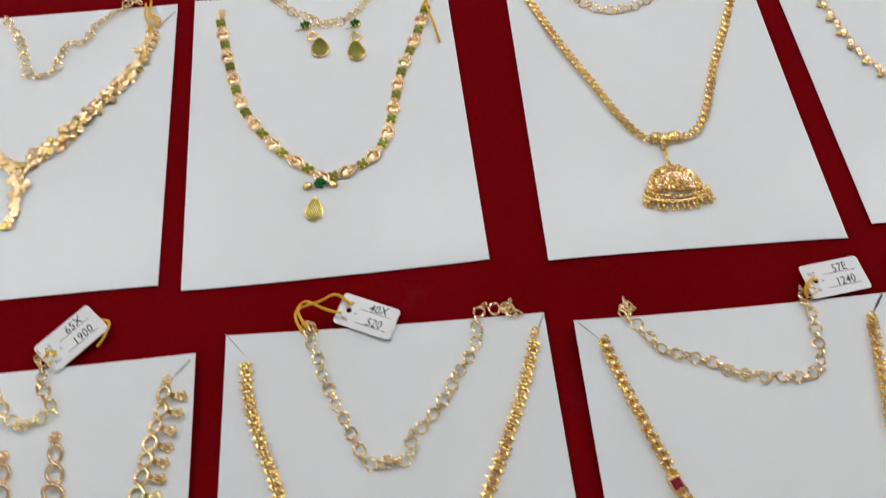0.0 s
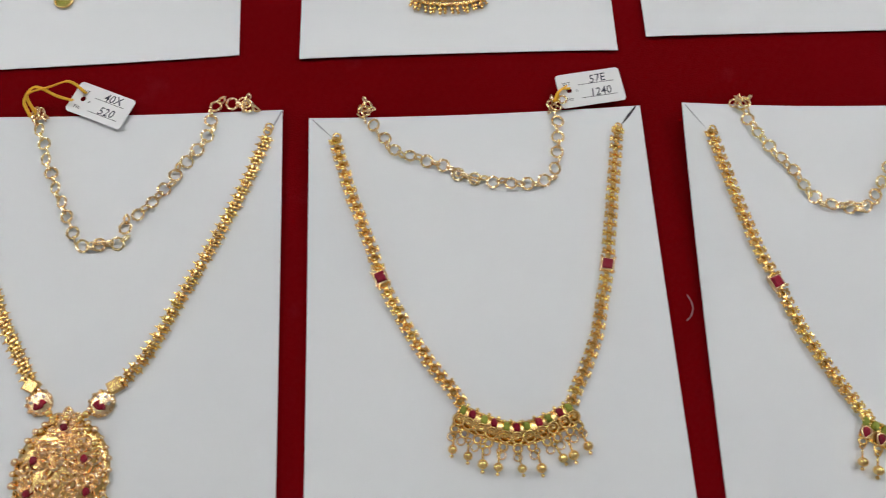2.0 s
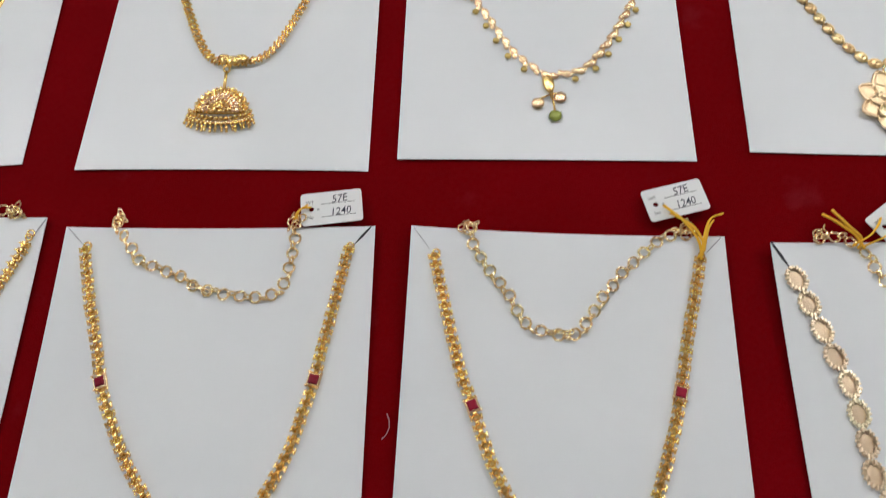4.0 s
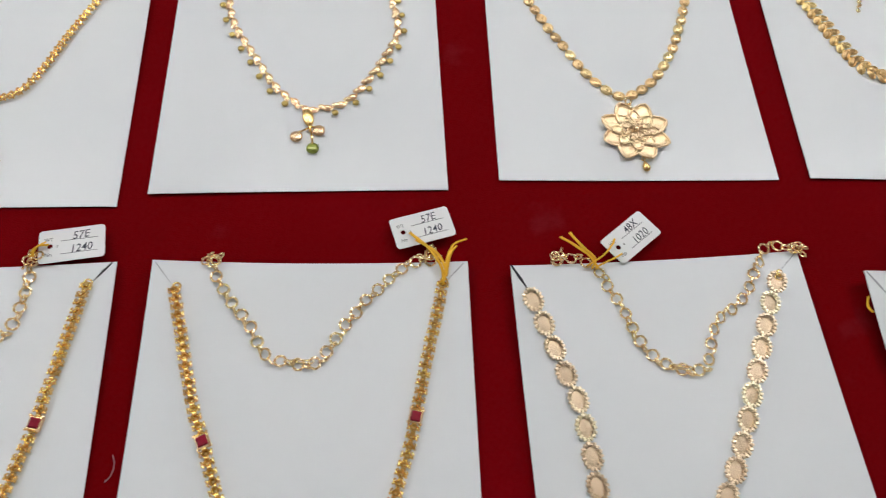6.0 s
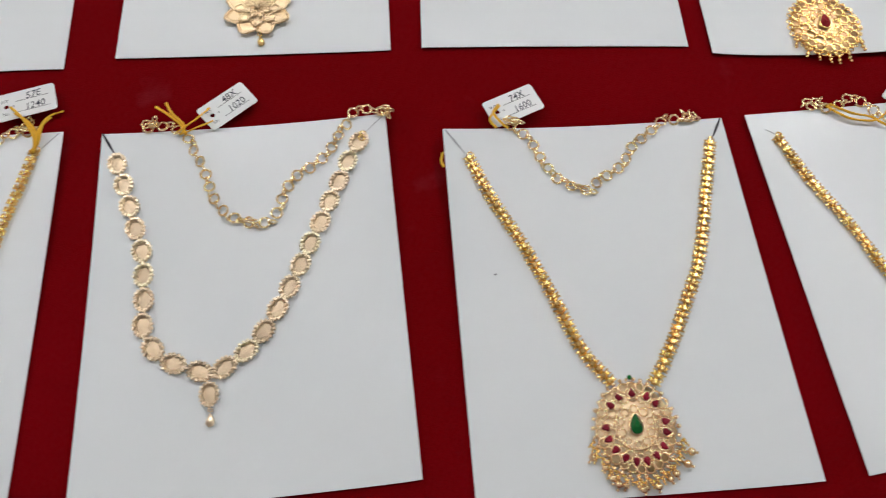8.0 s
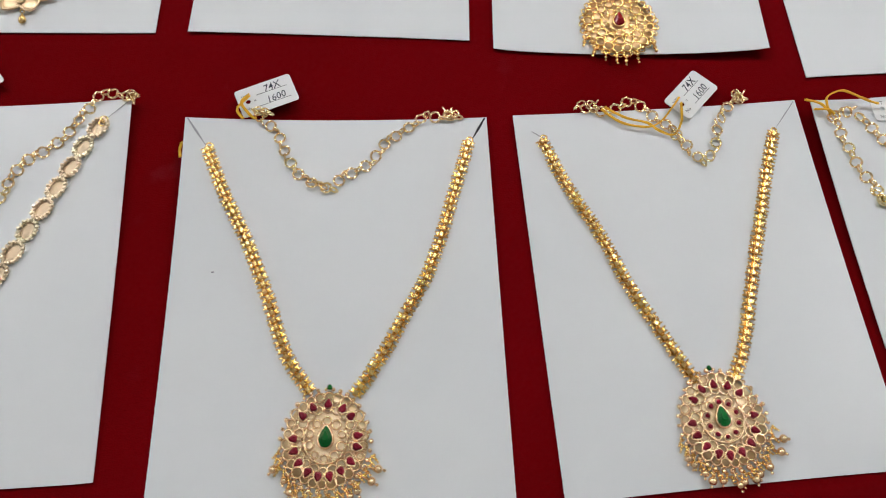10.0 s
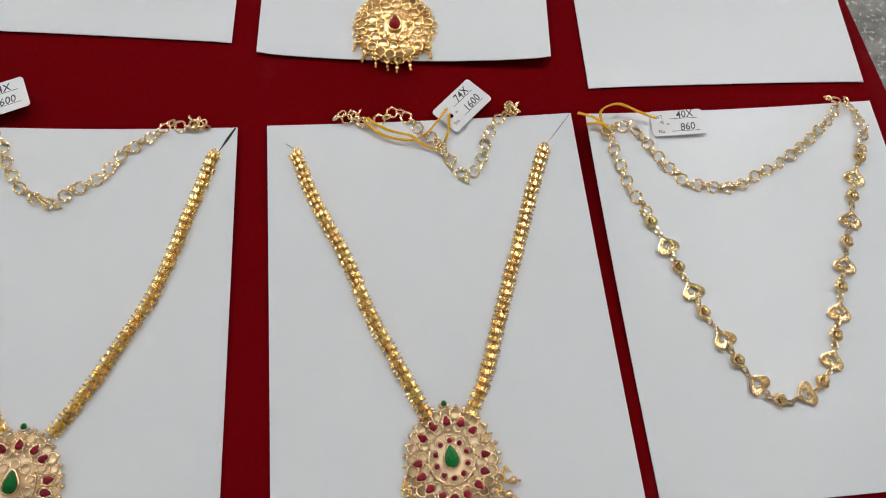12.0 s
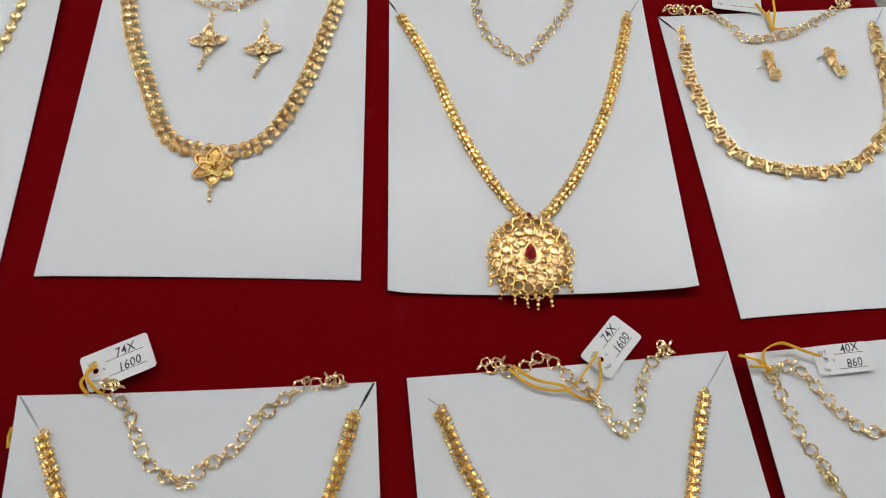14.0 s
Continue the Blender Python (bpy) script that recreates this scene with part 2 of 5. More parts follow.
X0, X1, Y0, Y1 = ROOM
slab("floor", X0 - 0.1, X1 + 0.1, Y0 - 0.1, Y1 + 0.1, FLOOR_Z - 0.1, FLOOR_Z, STONE, "grey speckled polished granite floor")
slab("ceiling", X0 - 0.1, X1 + 0.1, Y0 - 0.1, Y1 + 0.1, CEILING_Z, CEILING_Z + 0.1, CEILING_PAINT, "plain white painted ceiling")
slab("wall_west", X0 - 0.1, X0, Y0, Y1, FLOOR_Z, CEILING_Z, WALL_PAINT, "plain off-white painted wall")
slab("wall_east", X1, X1 + 0.1, Y0, Y1, FLOOR_Z, CEILING_Z, WALL_PAINT, "plain off-white painted wall")
slab("wall_south", X0 - 0.1, X1 + 0.1, Y0 - 0.1, Y0, FLOOR_Z, CEILING_Z, WALL_PAINT, "plain off-white painted wall")
slab("wall_north", X0 - 0.1, X1 + 0.1, Y1, Y1 + 0.1, FLOOR_Z, CEILING_Z, WALL_PAINT, "plain off-white painted wall")


def ceiling_light(x, y, turn):
    ob = tagged(new("ceiling_light"), "long white ceiling light panel in an aluminium frame", "ceiling light", "ceiling lights")
    ob.matrix_basis = pose(x, y, CEILING_Z, 0, 0, turn)
    w, d = 0.15, 0.60
    bm = bmesh.new()
    for sx, sy, lx, ly in ((0, 1, 2 * w + 0.06, 0.03), (0, -1, 2 * w + 0.06, 0.03), (1, 0, 0.03, 2 * d), (-1, 0, 0.03, 2 * d)):
        bmesh.ops.create_cube(bm, size=1, matrix=Matrix.LocRotScale((sx * (w + 0.015) * 1000, sy * (d + 0.015) * 1000, -15), None, (lx * 1000, ly * 1000, 30)))
    part("frame", bm, ALU, ob, "", False)
    bm = bmesh.new()
    bmesh.ops.create_cube(bm, size=1, matrix=Matrix.LocRotScale((0, 0, -10), None, (2 * w * 1000, 2 * d * 1000, 12)))
    part("diffuser", bm, GLOW, ob, "glowing white diffuser", False)


for lx, ly, turn in ((-1.7, 0.7, 0), (1.95, 0.7, 0), (0.3, 1.32, 90), (-1.3, 1.32, 90), (1.85, 1.32, 90)):
    ceiling_light(lx, ly, turn)

# the table and its cloth: the cloth's right edge runs slightly askew
TX0, TY0, TY1 = -0.75, -0.42, 0.46


def edge_x(y):
    return 0.9146 - 0.1386 * y


table = tagged(new("display_table"), "long wooden display table under a red velvet cloth", "table")
slab("tabletop", TX0 + 0.01, 0.85, TY0 + 0.01, TY1 - 0.01, -0.04, -0.0065, WOOD, "", "", table)
for lx in (TX0 + 0.06, 0.80):
    for ly in (TY0 + 0.07, TY1 - 0.07):
        slab("leg", lx - 0.03, lx + 0.03, ly - 0.03, ly + 0.03, FLOOR_Z, -0.04, WOOD, "", "", table)


def tablecloth():
    """The velvet: a flat sheet with gentle unevenness that falls over the edges in folds."""
    bm = bmesh.new()
    us = list(np.linspace(0, 1, 90))
    vs = list(np.linspace(0, 1, 50))
    grid = {}
    for i, u in enumerate(us):
        for j, v in enumerate(vs):
            y = TY0 + (TY1 - TY0) * v
            x = TX0 + (edge_x(y) - TX0) * u
            z = -0.0012 + 0.0002 * noise.noise((x * 9, y * 9, 1.0))
            rim = min(u * 1.7, (1 - u) * 1.7, v * 0.88, (1 - v) * 0.88)
            z -= 0.004 * max(0.0, 1 - rim / 0.008) ** 2
            grid[i, j] = bm.verts.new((x, y, z))
    for i in range(len(us) - 1):
        for j in range(len(vs) - 1):
            bm.faces.new((grid[i, j], grid[i + 1, j], grid[i + 1, j + 1], grid[i, j + 1]))
    border = [grid[i, 0] for i in range(90)] + [grid[89, j] for j in range(1, 50)] + [grid[i, 49] for i in range(88, -1, -1)] + [grid[0, j] for j in range(48, 0, -1)]
    centre = Vector((0.1, 0, 0))
    last = border
    for k in range(1, 9):
        f = k / 8
        row = []
        for n, b in enumerate(border):
            o = Vector((b.co.x - centre.x, b.co.y - centre.y, 0))
            o = Vector((math.copysign(1, o.x) if (b.co.x <= TX0 + 1e-6 or b.co.x >= edge_x(b.co.y) - 1e-6) else 0, math.copysign(1, o.y) if (b.co.y <= TY0 + 1e-6 or b.co.y >= TY1 - 1e-6) else 0, 0))
            fold = 0.006 + f * (0.012 + 0.012 * math.sin(n * 0.55))
            row.append(bm.verts.new((b.co.x + o.x * fold, b.co.y + o.y * fold, -0.006 - f * 0.42)))
        for n in range(len(border)):
            q = (n + 1) % len(border)
            bm.faces.new((last[n], row[n], row[q], last[q]))
        last = row
    bmesh.ops.recalc_face_normals(bm, faces=bm.faces)
    me = bpy.data.meshes.new("tablecloth")
    bm.to_mesh(me)
    bm.free()
    me.shade_smooth()
    me.materials.append(VELVET)
    return tagged(new("tablecloth", me), "dark red velvet cloth with dusty marks, spread over the table", "tablecloth")


tablecloth()


# ---------------------------------------------------------------- cards
# each card: its place on the table (m, m, degrees) and its four corners in millimetres
CARDS = {
    "a0": ((-0.3372, 0.2187, 1.06), (-74, 91, 0.0), (73.8, 91.1, 0.1), (-74, -91, 0.0), (74.3, -91.1, 0.0)),
    "a1": ((-0.1795, 0.2191, 0.79), (-74.1, 94, 0.8), (73, 91, 0.4), (-72.1, -92.9, 0.0), (73.2, -92, 0.0)),
    "a2": ((-0.0018, 0.2143, -0.93), (-72.4, 91, 0.0), (72.7, 90.4, 3.3), (-73.9, -91.1, 0.5), (73.7, -90.2, 0.0)),
    "a3": ((0.1595, 0.2193, -0.74), (-72.7, 91, 0.2), (72.8, 90.9, 1.1), (-73.7, -90.9, 0.6), (73.7, -90.9, 0.0)),
    "a4": ((0.3349, 0.2210, -1.61), (-73.2, 91, 0.0), (73.2, 90.1, 4.0), (-73.8, -90.5, 0.0), (73.8, -90.5, 0.0)),
    "a5": ((0.5009, 0.2151, -2.49), (-72.5, 90.9, 0.9), (72.2, 90.9, 0.2), (-73.8, -89.8, 0.5), (74.2, -91.9, 0.0)),
    "a6": ((0.6582, 0.2027, -1.83), (-71.9, 91, 0.0), (72.2, 91.3, 0.0), (-71.9, -90.6, 0.8), (71.8, -91.5, 4.8)),
    "a7": ((0.8135, 0.1853, 1.54), (-71.2, 90.1, 0.6), (71, 91, 0.0), (-70.7, -90.2, 0.0), (71, -90.8, 0.0)),
    "b0": ((-0.3145, 0.0012, -0.01), (-74, 91, 0.0), (74, 91, 4.0), (-74, -91, 0.0), (74, -91, 0.0)),
    "b1": ((-0.1566, 0.0074, -0.52), (-71.8, 91.4, 3.4), (71.7, 90.7, 2.0), (-73.1, -91, 0.0), (73.3, -91, 0.0)),
    "b2": ((0.0012, 0.0009, -0.31), (-73.5, 89.8, 5.0), (74, 91.4, 2.7), (-74.4, -90.1, 0.0), (74.1, -90.9, 0.0)),
    "b3": ((0.1627, -0.0029, -1.73), (-72.3, 91, 7.2), (72.9, 90.8, 3.6), (-74.4, -91, 0.0), (74, -90.7, 0.0)),
    "b4": ((0.3311, -0.0074, 0.98), (-71.3, 90.7, 5.0), (71.4, 91.3, 4.1), (-74, -90.9, 0.8), (74, -91, 0.0)),
    "b5": ((0.5037, -0.0198, -0.09), (-74.2, 91.5, 7.0), (73.4, 91.4, 2.2), (-75.3, -90.2, 0.0), (76.3, -92.5, 0.0)),
    "b6": ((0.6677, -0.0162, 3.05), (-72.3, 92.9, 1.5), (71, 89.9, 3.7), (-72.9, -92, 0.0), (74.4, -90.6, 0.0)),
    "b7": ((0.8187, -0.0099, 3.46), (-73.4, 89.6, 6.5), (74, 91, 0.0), (-71.6, -89.5, 0.0), (74, -91, 0.0)),
}


def surface(key, x, y):
    """Height in millimetres of a card's face, whose corners curl up a little."""
    u, v = min(max(x / 148 + 0.5, 0), 1), min(max(y / 184 + 0.5, 0), 1)
    _, tl, tr, bl, br = CARDS[key]
    p = 2.5
    return (tl[2] * (1 - u) ** p + tr[2] * u ** p) * v ** p + (bl[2] * (1 - u) ** p + br[2] * u ** p) * (1 - v) ** p


def display_card(key, wave=0.0, slits=(), label="white glossy display card lying on red velvet"):
    """A sheet of card with lifted corners; slits: (x0, y0, x1, y1, width, material) in its upper corners, laid on as
    strips coloured like the shade in a cut.
    """
    place, tl, tr, bl, br = CARDS[key]
    bm = bmesh.new()
    nu, nv = 24, 28
    g = {}
    for i in range(nu + 1):
        for j in range(nv + 1):
            u, v = i / nu, j / nv
            q = (Vector(bl) * (1 - u) + Vector(br) * u) * (1 - v) + (Vector(tl) * (1 - u) + Vector(tr) * u) * v
            edge = max(0.0, 1 - v / 0.12) ** 2
            y = q.y + wave * edge * max(0.0, math.sin(u * math.pi)) ** 0.55
            z = surface(key, q.x, y) + 0.12 * noise.noise((u * 2.3, v * 2.3, 7.0 * int(key[1]) + ord(key[0])))
            g[i, j] = bm.verts.new((q.x, y, z))
    for i in range(nu):
        for j in range(nv):
            bm.faces.new((g[i, j], g[i + 1, j], g[i + 1, j + 1], g[i, j + 1]))
    thicken(bm, 0.45)
    me = mesh_of(bm, "display_card", PAPER, False)
    ob = new("display_card", me)
    x, y, a = place
    ob.matrix_basis = pose(x, y, 0, 0, 0, a)
    tagged(ob, label, "card", "cards on the table")
    for x0, y0, x1, y1, w, mat in slits:
        bm = bmesh.new()
        z0, z1 = surface(key, x0, y0) + 0.2, surface(key, x1, y1) + 0.2
        d = Vector((x1 - x0, y1 - y0)).normalized() * w / 2
        a, b = Vector((x0, y0)), Vector((x1, y1))
        mid = a.lerp(b, 0.55)
        pts = [(a.x, a.y, z0), (mid.x - d.y, mid.y + d.x, (z0 + z1) / 2 + 0.1), (b.x - d.y * 0.6, b.y + d.x * 0.6, z1), (b.x + d.y * 0.6, b.y - d.x * 0.6, z1), (mid.x + d.y, mid.y - d.x, (z0 + z1) / 2 + 0.1)]
        bm.faces.new([bm.verts.new(p) for p in pts])
        thicken(bm, 0.12)
        part("corner_slit", bm, mat, ob, "open slit, its shade drawn as a dark strip" if mat is SLIT_SHADE else "narrow slit, its shade drawn as a grey strip", False)
    return ob


G, D = GREY_SHADE_DUST, SLIT_SHADE
display_card("a0", 0.6, ((63, 73, 73, 85, 1.0, G),))
display_card("a1", -0.8, ((62, 78, 71, 90, 0.6, G),))
display_card("a2", 0.8, ((-62, 82, -71, 90, 0.6, G), (60, 74, 71, 89, 0.6, G)))
display_card("a3", 0.4)
display_card("a4", -0.5)
display_card("a5", 0.7, ((58, 78, 70, 90, 0.7, G),))
display_card("a6", -2.8, ((-67, 75, -72, 84, 1.2, D), (62, 73, 70, 86, 0.7, G)), "white glossy display card with a curled lower edge")
display_card("a7", 0.8, ((-62, 78, -71.5, 90, 1.4, D), (50, 74, 62, 90, 0.7, G)))
display_card("b0", 0.0, ((63, 79, 72, 88, 1.1, G),))
display_card("b1", 0.0, ((66, 79, 71.5, 90, 0.9, G), (-62, 80, -72, 92, 0.5, G)))
display_card("b2", 0.0, ((63.5, 81, 72, 91, 1.2, D), (-63, 80, -72, 89, 0.6, G)))
display_card("b3", 0.0, ((61.5, 80, 71, 90, 0.6, G), (-62.5, 79, -71, 90, 0.4, G)))
display_card("b4", -1.0, ((-63, 76, -71, 91, 1.4, D), (60, 81, 70, 90, 0.5, G)))
display_card("b5", -0.8, ((-63, 76, -73, 91, 1.1, G), (65, 78, 72.5, 91, 1.3, D)))
display_card("b6", 0.8, ((-59, 79, -64, 83, 0.5, G), (56, 73, 70, 89, 0.6, G)))
display_card("b7", 0.0)


# ---------------------------------------------------------------- jewellery pieces
def ring_link(bm):
    """A twisted round link with the small upright link that joins it to the next."""
    twisted(bm, T(0, 0, 0.9, 0, 10), 2.5, 0.58, 20, 6)
    twisted(bm, T(3.9, 0, 1.2, 0, 74), 1.15, 0.52, 10, 2, 1.5, 1.0)


def clasp(bm):
    wire(bm, Matrix.Identity(4), [(-4, 0, 0.6), (-2, 0.9, 0.8), (1, 0.5, 0.9), (3.6, 0.9, 0.9), (4.4, 0, 0.9), (3.6, -0.9, 0.8), (1.5, -0.7, 0.7), (-1, -0.3, 0.7), (-4, 0, 0.6)], 0.45)
    torus(bm, T(-5, 0, 0.6), 1.2, 0.4, 10, 4)


def spiked_link(bm):
    block(bm, T(0, 0, 0.6, 38, 6), 2.3, 2.3, 2.3, 0.5)
    block(bm, T(2.1, 0.2, 0.3, 8, -10), 1.5, 3.0, 1.7, 0.4)
    for sy in (-1, 1):
        block(bm, T(0.3, 1.9 * sy, 0.4, 24 * sy, -16 * sy), 2.0, 1.7, 1.8, 0.4)
        block(bm, T(2.2, 2.2 * sy, 0.2, -30 * sy, 20 * sy), 1.3, 1.3, 1.3, 0.3)
        for ax, off, l in ((72, 0.2, 2.6), (108, 1.4, 2.2)):
            cone(bm, T(off, 2.0 * sy, 1.5, sy * ax, 0, -10), 0.42, 0.3, l, 5)


def wheat_link(bm):
    """An open cell over a disc added to reflect amber in its hole, with a pair of curled claws tipped with grains at
    either side.
    """
    plate(bm, T(0, 0, 0.2), outline("oval", 3.4, 3.4, 8), 0.3, 0.0, 2)
    torus(bm, T(0, 0, 1.7, 0, 0, 10), 1.6, 0.55, 10, 4, 0.95, 1.05)
    block(bm, T(2.3, 0, 0.6, 0, 0, -8), 1.3, 2.4, 1.5, 0.35)
    for sy in (-1, 1):
        wire(bm, T(0, 0, 1.4), [(-1.2, 0.9 * sy), (-0.4, 2.2 * sy, 0.5), (0.5, 2.9 * sy, 0.4), (1.3, 2.7 * sy, 0.2)], 0.5, 5)
        ball(bm, T(-0.9, 2.75 * sy, 1.7), 0.72, seg=6, rings=4)
        ball(bm, T(1.5, 2.35 * sy, 1.5), 0.55, seg=5, rings=4)


def rope_link(bm):
    """One turn of a rope chain: two open loops leaning across the run."""
    torus(bm, T(0, 0, 1.5, 62, 24), 1.7, 0.62, 10, 4, 1.25, 0.5)
    torus(bm, T(1.6, 0, 1.3, 38, -26), 1.7, 0.62, 10, 4, 1.25, 0.5)
    for sy in (-1, 1):
        ball(bm, T(0.8, 2.0 * sy, 1.0), 0.55, seg=5, rings=4)


def box_link(bm):
    """A polished square plate on a low spine, with pairs of grain-tipped spikes at either side."""
    block(bm, T(0, 0, 0.2), 3.9, 2.6, 1.2, 0.35)
    block(bm, T(-0.2, 0, 1.5, 8, 4), 2.9, 2.5, 1.4, 0.5)
    block(bm, T(1.75, 0.3, 1.0, 45), 1.3, 1.3, 1.2, 0.4)
    for sy in (-1, 1):
        block(bm, T(0.2, 1.9 * sy, 0.5, 14 * sy, -14 * sy), 2.7, 1.5, 1.5, 0.45)
        for dx, turn, l in ((-0.9, 97, 1.2), (0.9, 83, 1.1)):
            cone(bm, T(dx, 2.1 * sy, 1.5, sy * turn, 0, 6), 0.6, 0.36, l, 5)
            ball(bm, T(dx + 0.3 * (1 if dx > 0 else -1), (2.2 + l) * sy, 1.3), 0.52, seg=5, rings=4)


def cut_oval(bm):
    """An open oval rim of bright faceted grains in two rows."""
    torus(bm, T(0, 0, 0.7), 4.0, 0.55, 26, 4, 1.27, 0.92)
    for k in range(17):
        a = 2 * math.pi * k / 17
        block(bm, T(5.3 * math.cos(a), 3.9 * math.sin(a), 0.7, math.degrees(a) + 25 * (k % 3), 8 * (k % 2) - 4), 1.6, 1.2, 1.2 + 0.3 * (k % 2), 0.22)
    for k in range(13):
        a = 2 * math.pi * (k + 0.5) / 13
        ball(bm, T(4.3 * math.cos(a), 3.0 * math.sin(a), 1.0, 30 * k), 0.52, seg=5, rings=3)
    torus(bm, T(6.2, 0, 0.9, 0, 60), 0.7, 0.3, 8, 4, 1.4, 1.0)


def oval_cup(bm):
    """The shallow cup inside an oval rim."""
    plate(bm, T(0, 0, 0.1, 90), outline("oval", 10.4, 7.4, 22), 0.15, 0.5, 4)


def heart_link(bm):
    """An open heart with a broad ridged band and a bright outer wire, loops at both ends."""
    pts = outline("heart", 9.4, 10.0, 30)
    wire(bm, T(0, 0, 0.8, -90), pts, 0.5, 5, True)
    wire(bm, T(0, 0, 0.9, -90), [(x * 0.48, y * 0.48 - 0.3) for x, y in pts], 0.4, 4, True)
    for k, (x, y) in enumerate(pts):
        a = math.degrees(math.atan2(-x, y))
        block(bm, T(y * 0.74, -x * 0.74, 0.3, a, 0, -10), max(0.9, 0.5 * math.hypot(x, y)), 0.78, 0.9, 0.3)
    for x in (-5.4, 5.2):
        torus(bm, T(x, 0, 1.0, 0, 60), 0.95, 0.42, 8, 4, 1.3, 1.0)


def rose_link(bm):
    """A small rose of curled petals with loops at both ends."""
    for k in range(5):
        plate(bm, T(1.3 * math.cos(k * 1.257), 1.3 * math.sin(k * 1.257), 0.5, 72 * k - 90, 22), outline("oval", 2.6, 2.9, 8), 0.4, 0.7, 2)
    torus(bm, T(0, 0, 1.6, 0, 16), 1.35, 0.42, 10, 4, 1.0, 0.85)
    torus(bm, T(0.2, 0.1, 2.0, 30, -10), 0.6, 0.35, 8, 4)
    for x in (-3.4, 3.4):
        torus(bm, T(x, 0, 1.0, 0, 60), 0.85, 0.34, 8, 4, 1.4, 1.0)


def drop_link(bm):
    """A drop with a raised rim and a flower of four petals inside."""
    plate(bm, T(0, 0, 0.2, 90), outline("drop", 7.8, 6.0, 14), 0.35, 0.0, 2)
    wire(bm, T(0, 0, 0.9, 90), outline("drop", 8.4, 6.6, 16), 0.62, 5, True)
    for k in range(4):
        a = math.pi / 2 * k + 0.4
        plate(bm, T(-1.3 + 1.2 * math.cos(a), 1.2 * math.sin(a), 0.6, math.degrees(a) - 90, 16), outline("leaf", 2.6, 2.2, 8), 0.6, 0.8, 2)
    ball(bm, T(-1.3, 0, 1.9), 0.6, seg=6, rings=4)
    ball(bm, T(4.5, 0, 1.0), 0.75, seg=6, rings=4)


def stone_square(bm):
    """Five small round stones packed into a square."""
    for u, v in ((-1.35, -1.35), (1.35, -1.35), (1.35, 1.35), (-1.35, 1.35), (0, 0)):
        gem(bm, T(u, v, 0.8 + 0.3 * (u == 0)), outline("oval", 2.2, 2.2, 8), 1.1)


def leaf_bead(bm):
    plate(bm, T(0, 0.3, 0.4, 78), outline("leaf", 6.4, 4.4, 12), 0.6, 0.9, 3)
    plate(bm, T(2.6, -0.8, 0.4, 55), outline("leaf", 5.0, 3.4, 10), 0.6, 0.8, 3)
    ball(bm, T(-3.2, 0.6, 0.9), 0.7, seg=6, rings=4)


def dot_bead(bm):
    plate(bm, T(0, 0, 0.4), outline("oval", 4.2, 4.2, 12), 0.7, 0.6, 3)
    for k in (-1, 0, 1):
        block(bm, T(1.0 * k, 0, 1.2, 70), 2.6, 0.35, 0.35, 0.1)


def oval_bead(bm):
    plate(bm, T(0, 0, 0.3, 90), outline("oval", 7.6, 6.2, 14), 0.8, 0.9, 3)
    for sy in (-1, 1):
        wire(bm, T(0, 0, 1.5), [(-3.2, 0.3 * sy), (-1, 1.7 * sy, 0.2), (1, 1.5 * sy, 0.2), (3.2, 0.3 * sy)], 0.32, 4)
    ball(bm, T(0.5, 0, 1.7), 1.05, 1.1, 1, 0.9, 7, 5)
    ball(bm, T(3.9, 0, 1.0), 0.7, seg=6, rings=4)


def petal_link(bm):
    """Two rounded leaves with raised rims and engraved veins, spread from the run, with a bead between."""
    for sy in (-1, 1):
        m = T(0.2, 1.9 * sy, 0.6, -90 + 40 * sy, 16 * sy)
        plate(bm, m, outline("oval", 4.5, 3.4, 10), 0.5, 1.0, 3)
        wire(bm, m @ T(0, 0, 0.5), outline("oval", 4.9, 3.8, 10), 0.4, 4, True)
        block(bm, m @ T(0, 0, 1.1), 0.5, 3.0, 0.7, 0.2)
    ball(bm, T(-0.9, 0, 1.9), 0.75, 1.3, 1, 0.7, 7, 4)


def prongs(bm, x, y, side=6.2):
    """A square seat carrying a thicket of upright prongs."""
    block(bm, T(x, y, 0.3), side, side, 1.1, 0.3)
    step = side / 2.9
    for i in (-1, 0, 1):
        for j in (-1, 0, 1):
            if i or j:
                block(bm, T(x + step * i, y + step * j, 1.2, 12 * (i + j), 9 * j, -9 * i), 1.5, 1.5, 1.9 + 0.5 * ((i + 2 * j) % 2), 0.4)


def square_link(bm):
    """A square thicket of prongs hooked to a plain bent plate with a bright bar across it."""
    prongs(bm, -2.1, 0.9, 5.4)
    block(bm, T(3.0, -0.9, 0.2, -6, -8), 3.6, 5.8, 1.0, 0.4)
    block(bm, T(2.9, 1.9, 0.6, -6), 4.0, 0.9, 2.0, 0.3)
    block(bm, T(1.5, 0.2, 1.4, 4, 0, 6), 0.9, 6.0, 1.2, 0.3)
    block(bm, T(4.3, -0.6, 1.3, -8), 0.8, 5.0, 0.9, 0.25)


def prong_square(bm):
    prongs(bm, 0, 0, 6.0)


def bar_plate(bm):
    block(bm, T(0, 0, 0.3), 5.0, 5.4, 1.5, 0.4)
    for k in (-1, 1):
        block(bm, T(1.5 * k, 0, 1.5), 0.9, 4.6, 1.3, 0.3)
    ball(bm, T(0, 0, 2.2), 0.9, seg=7, rings=5)


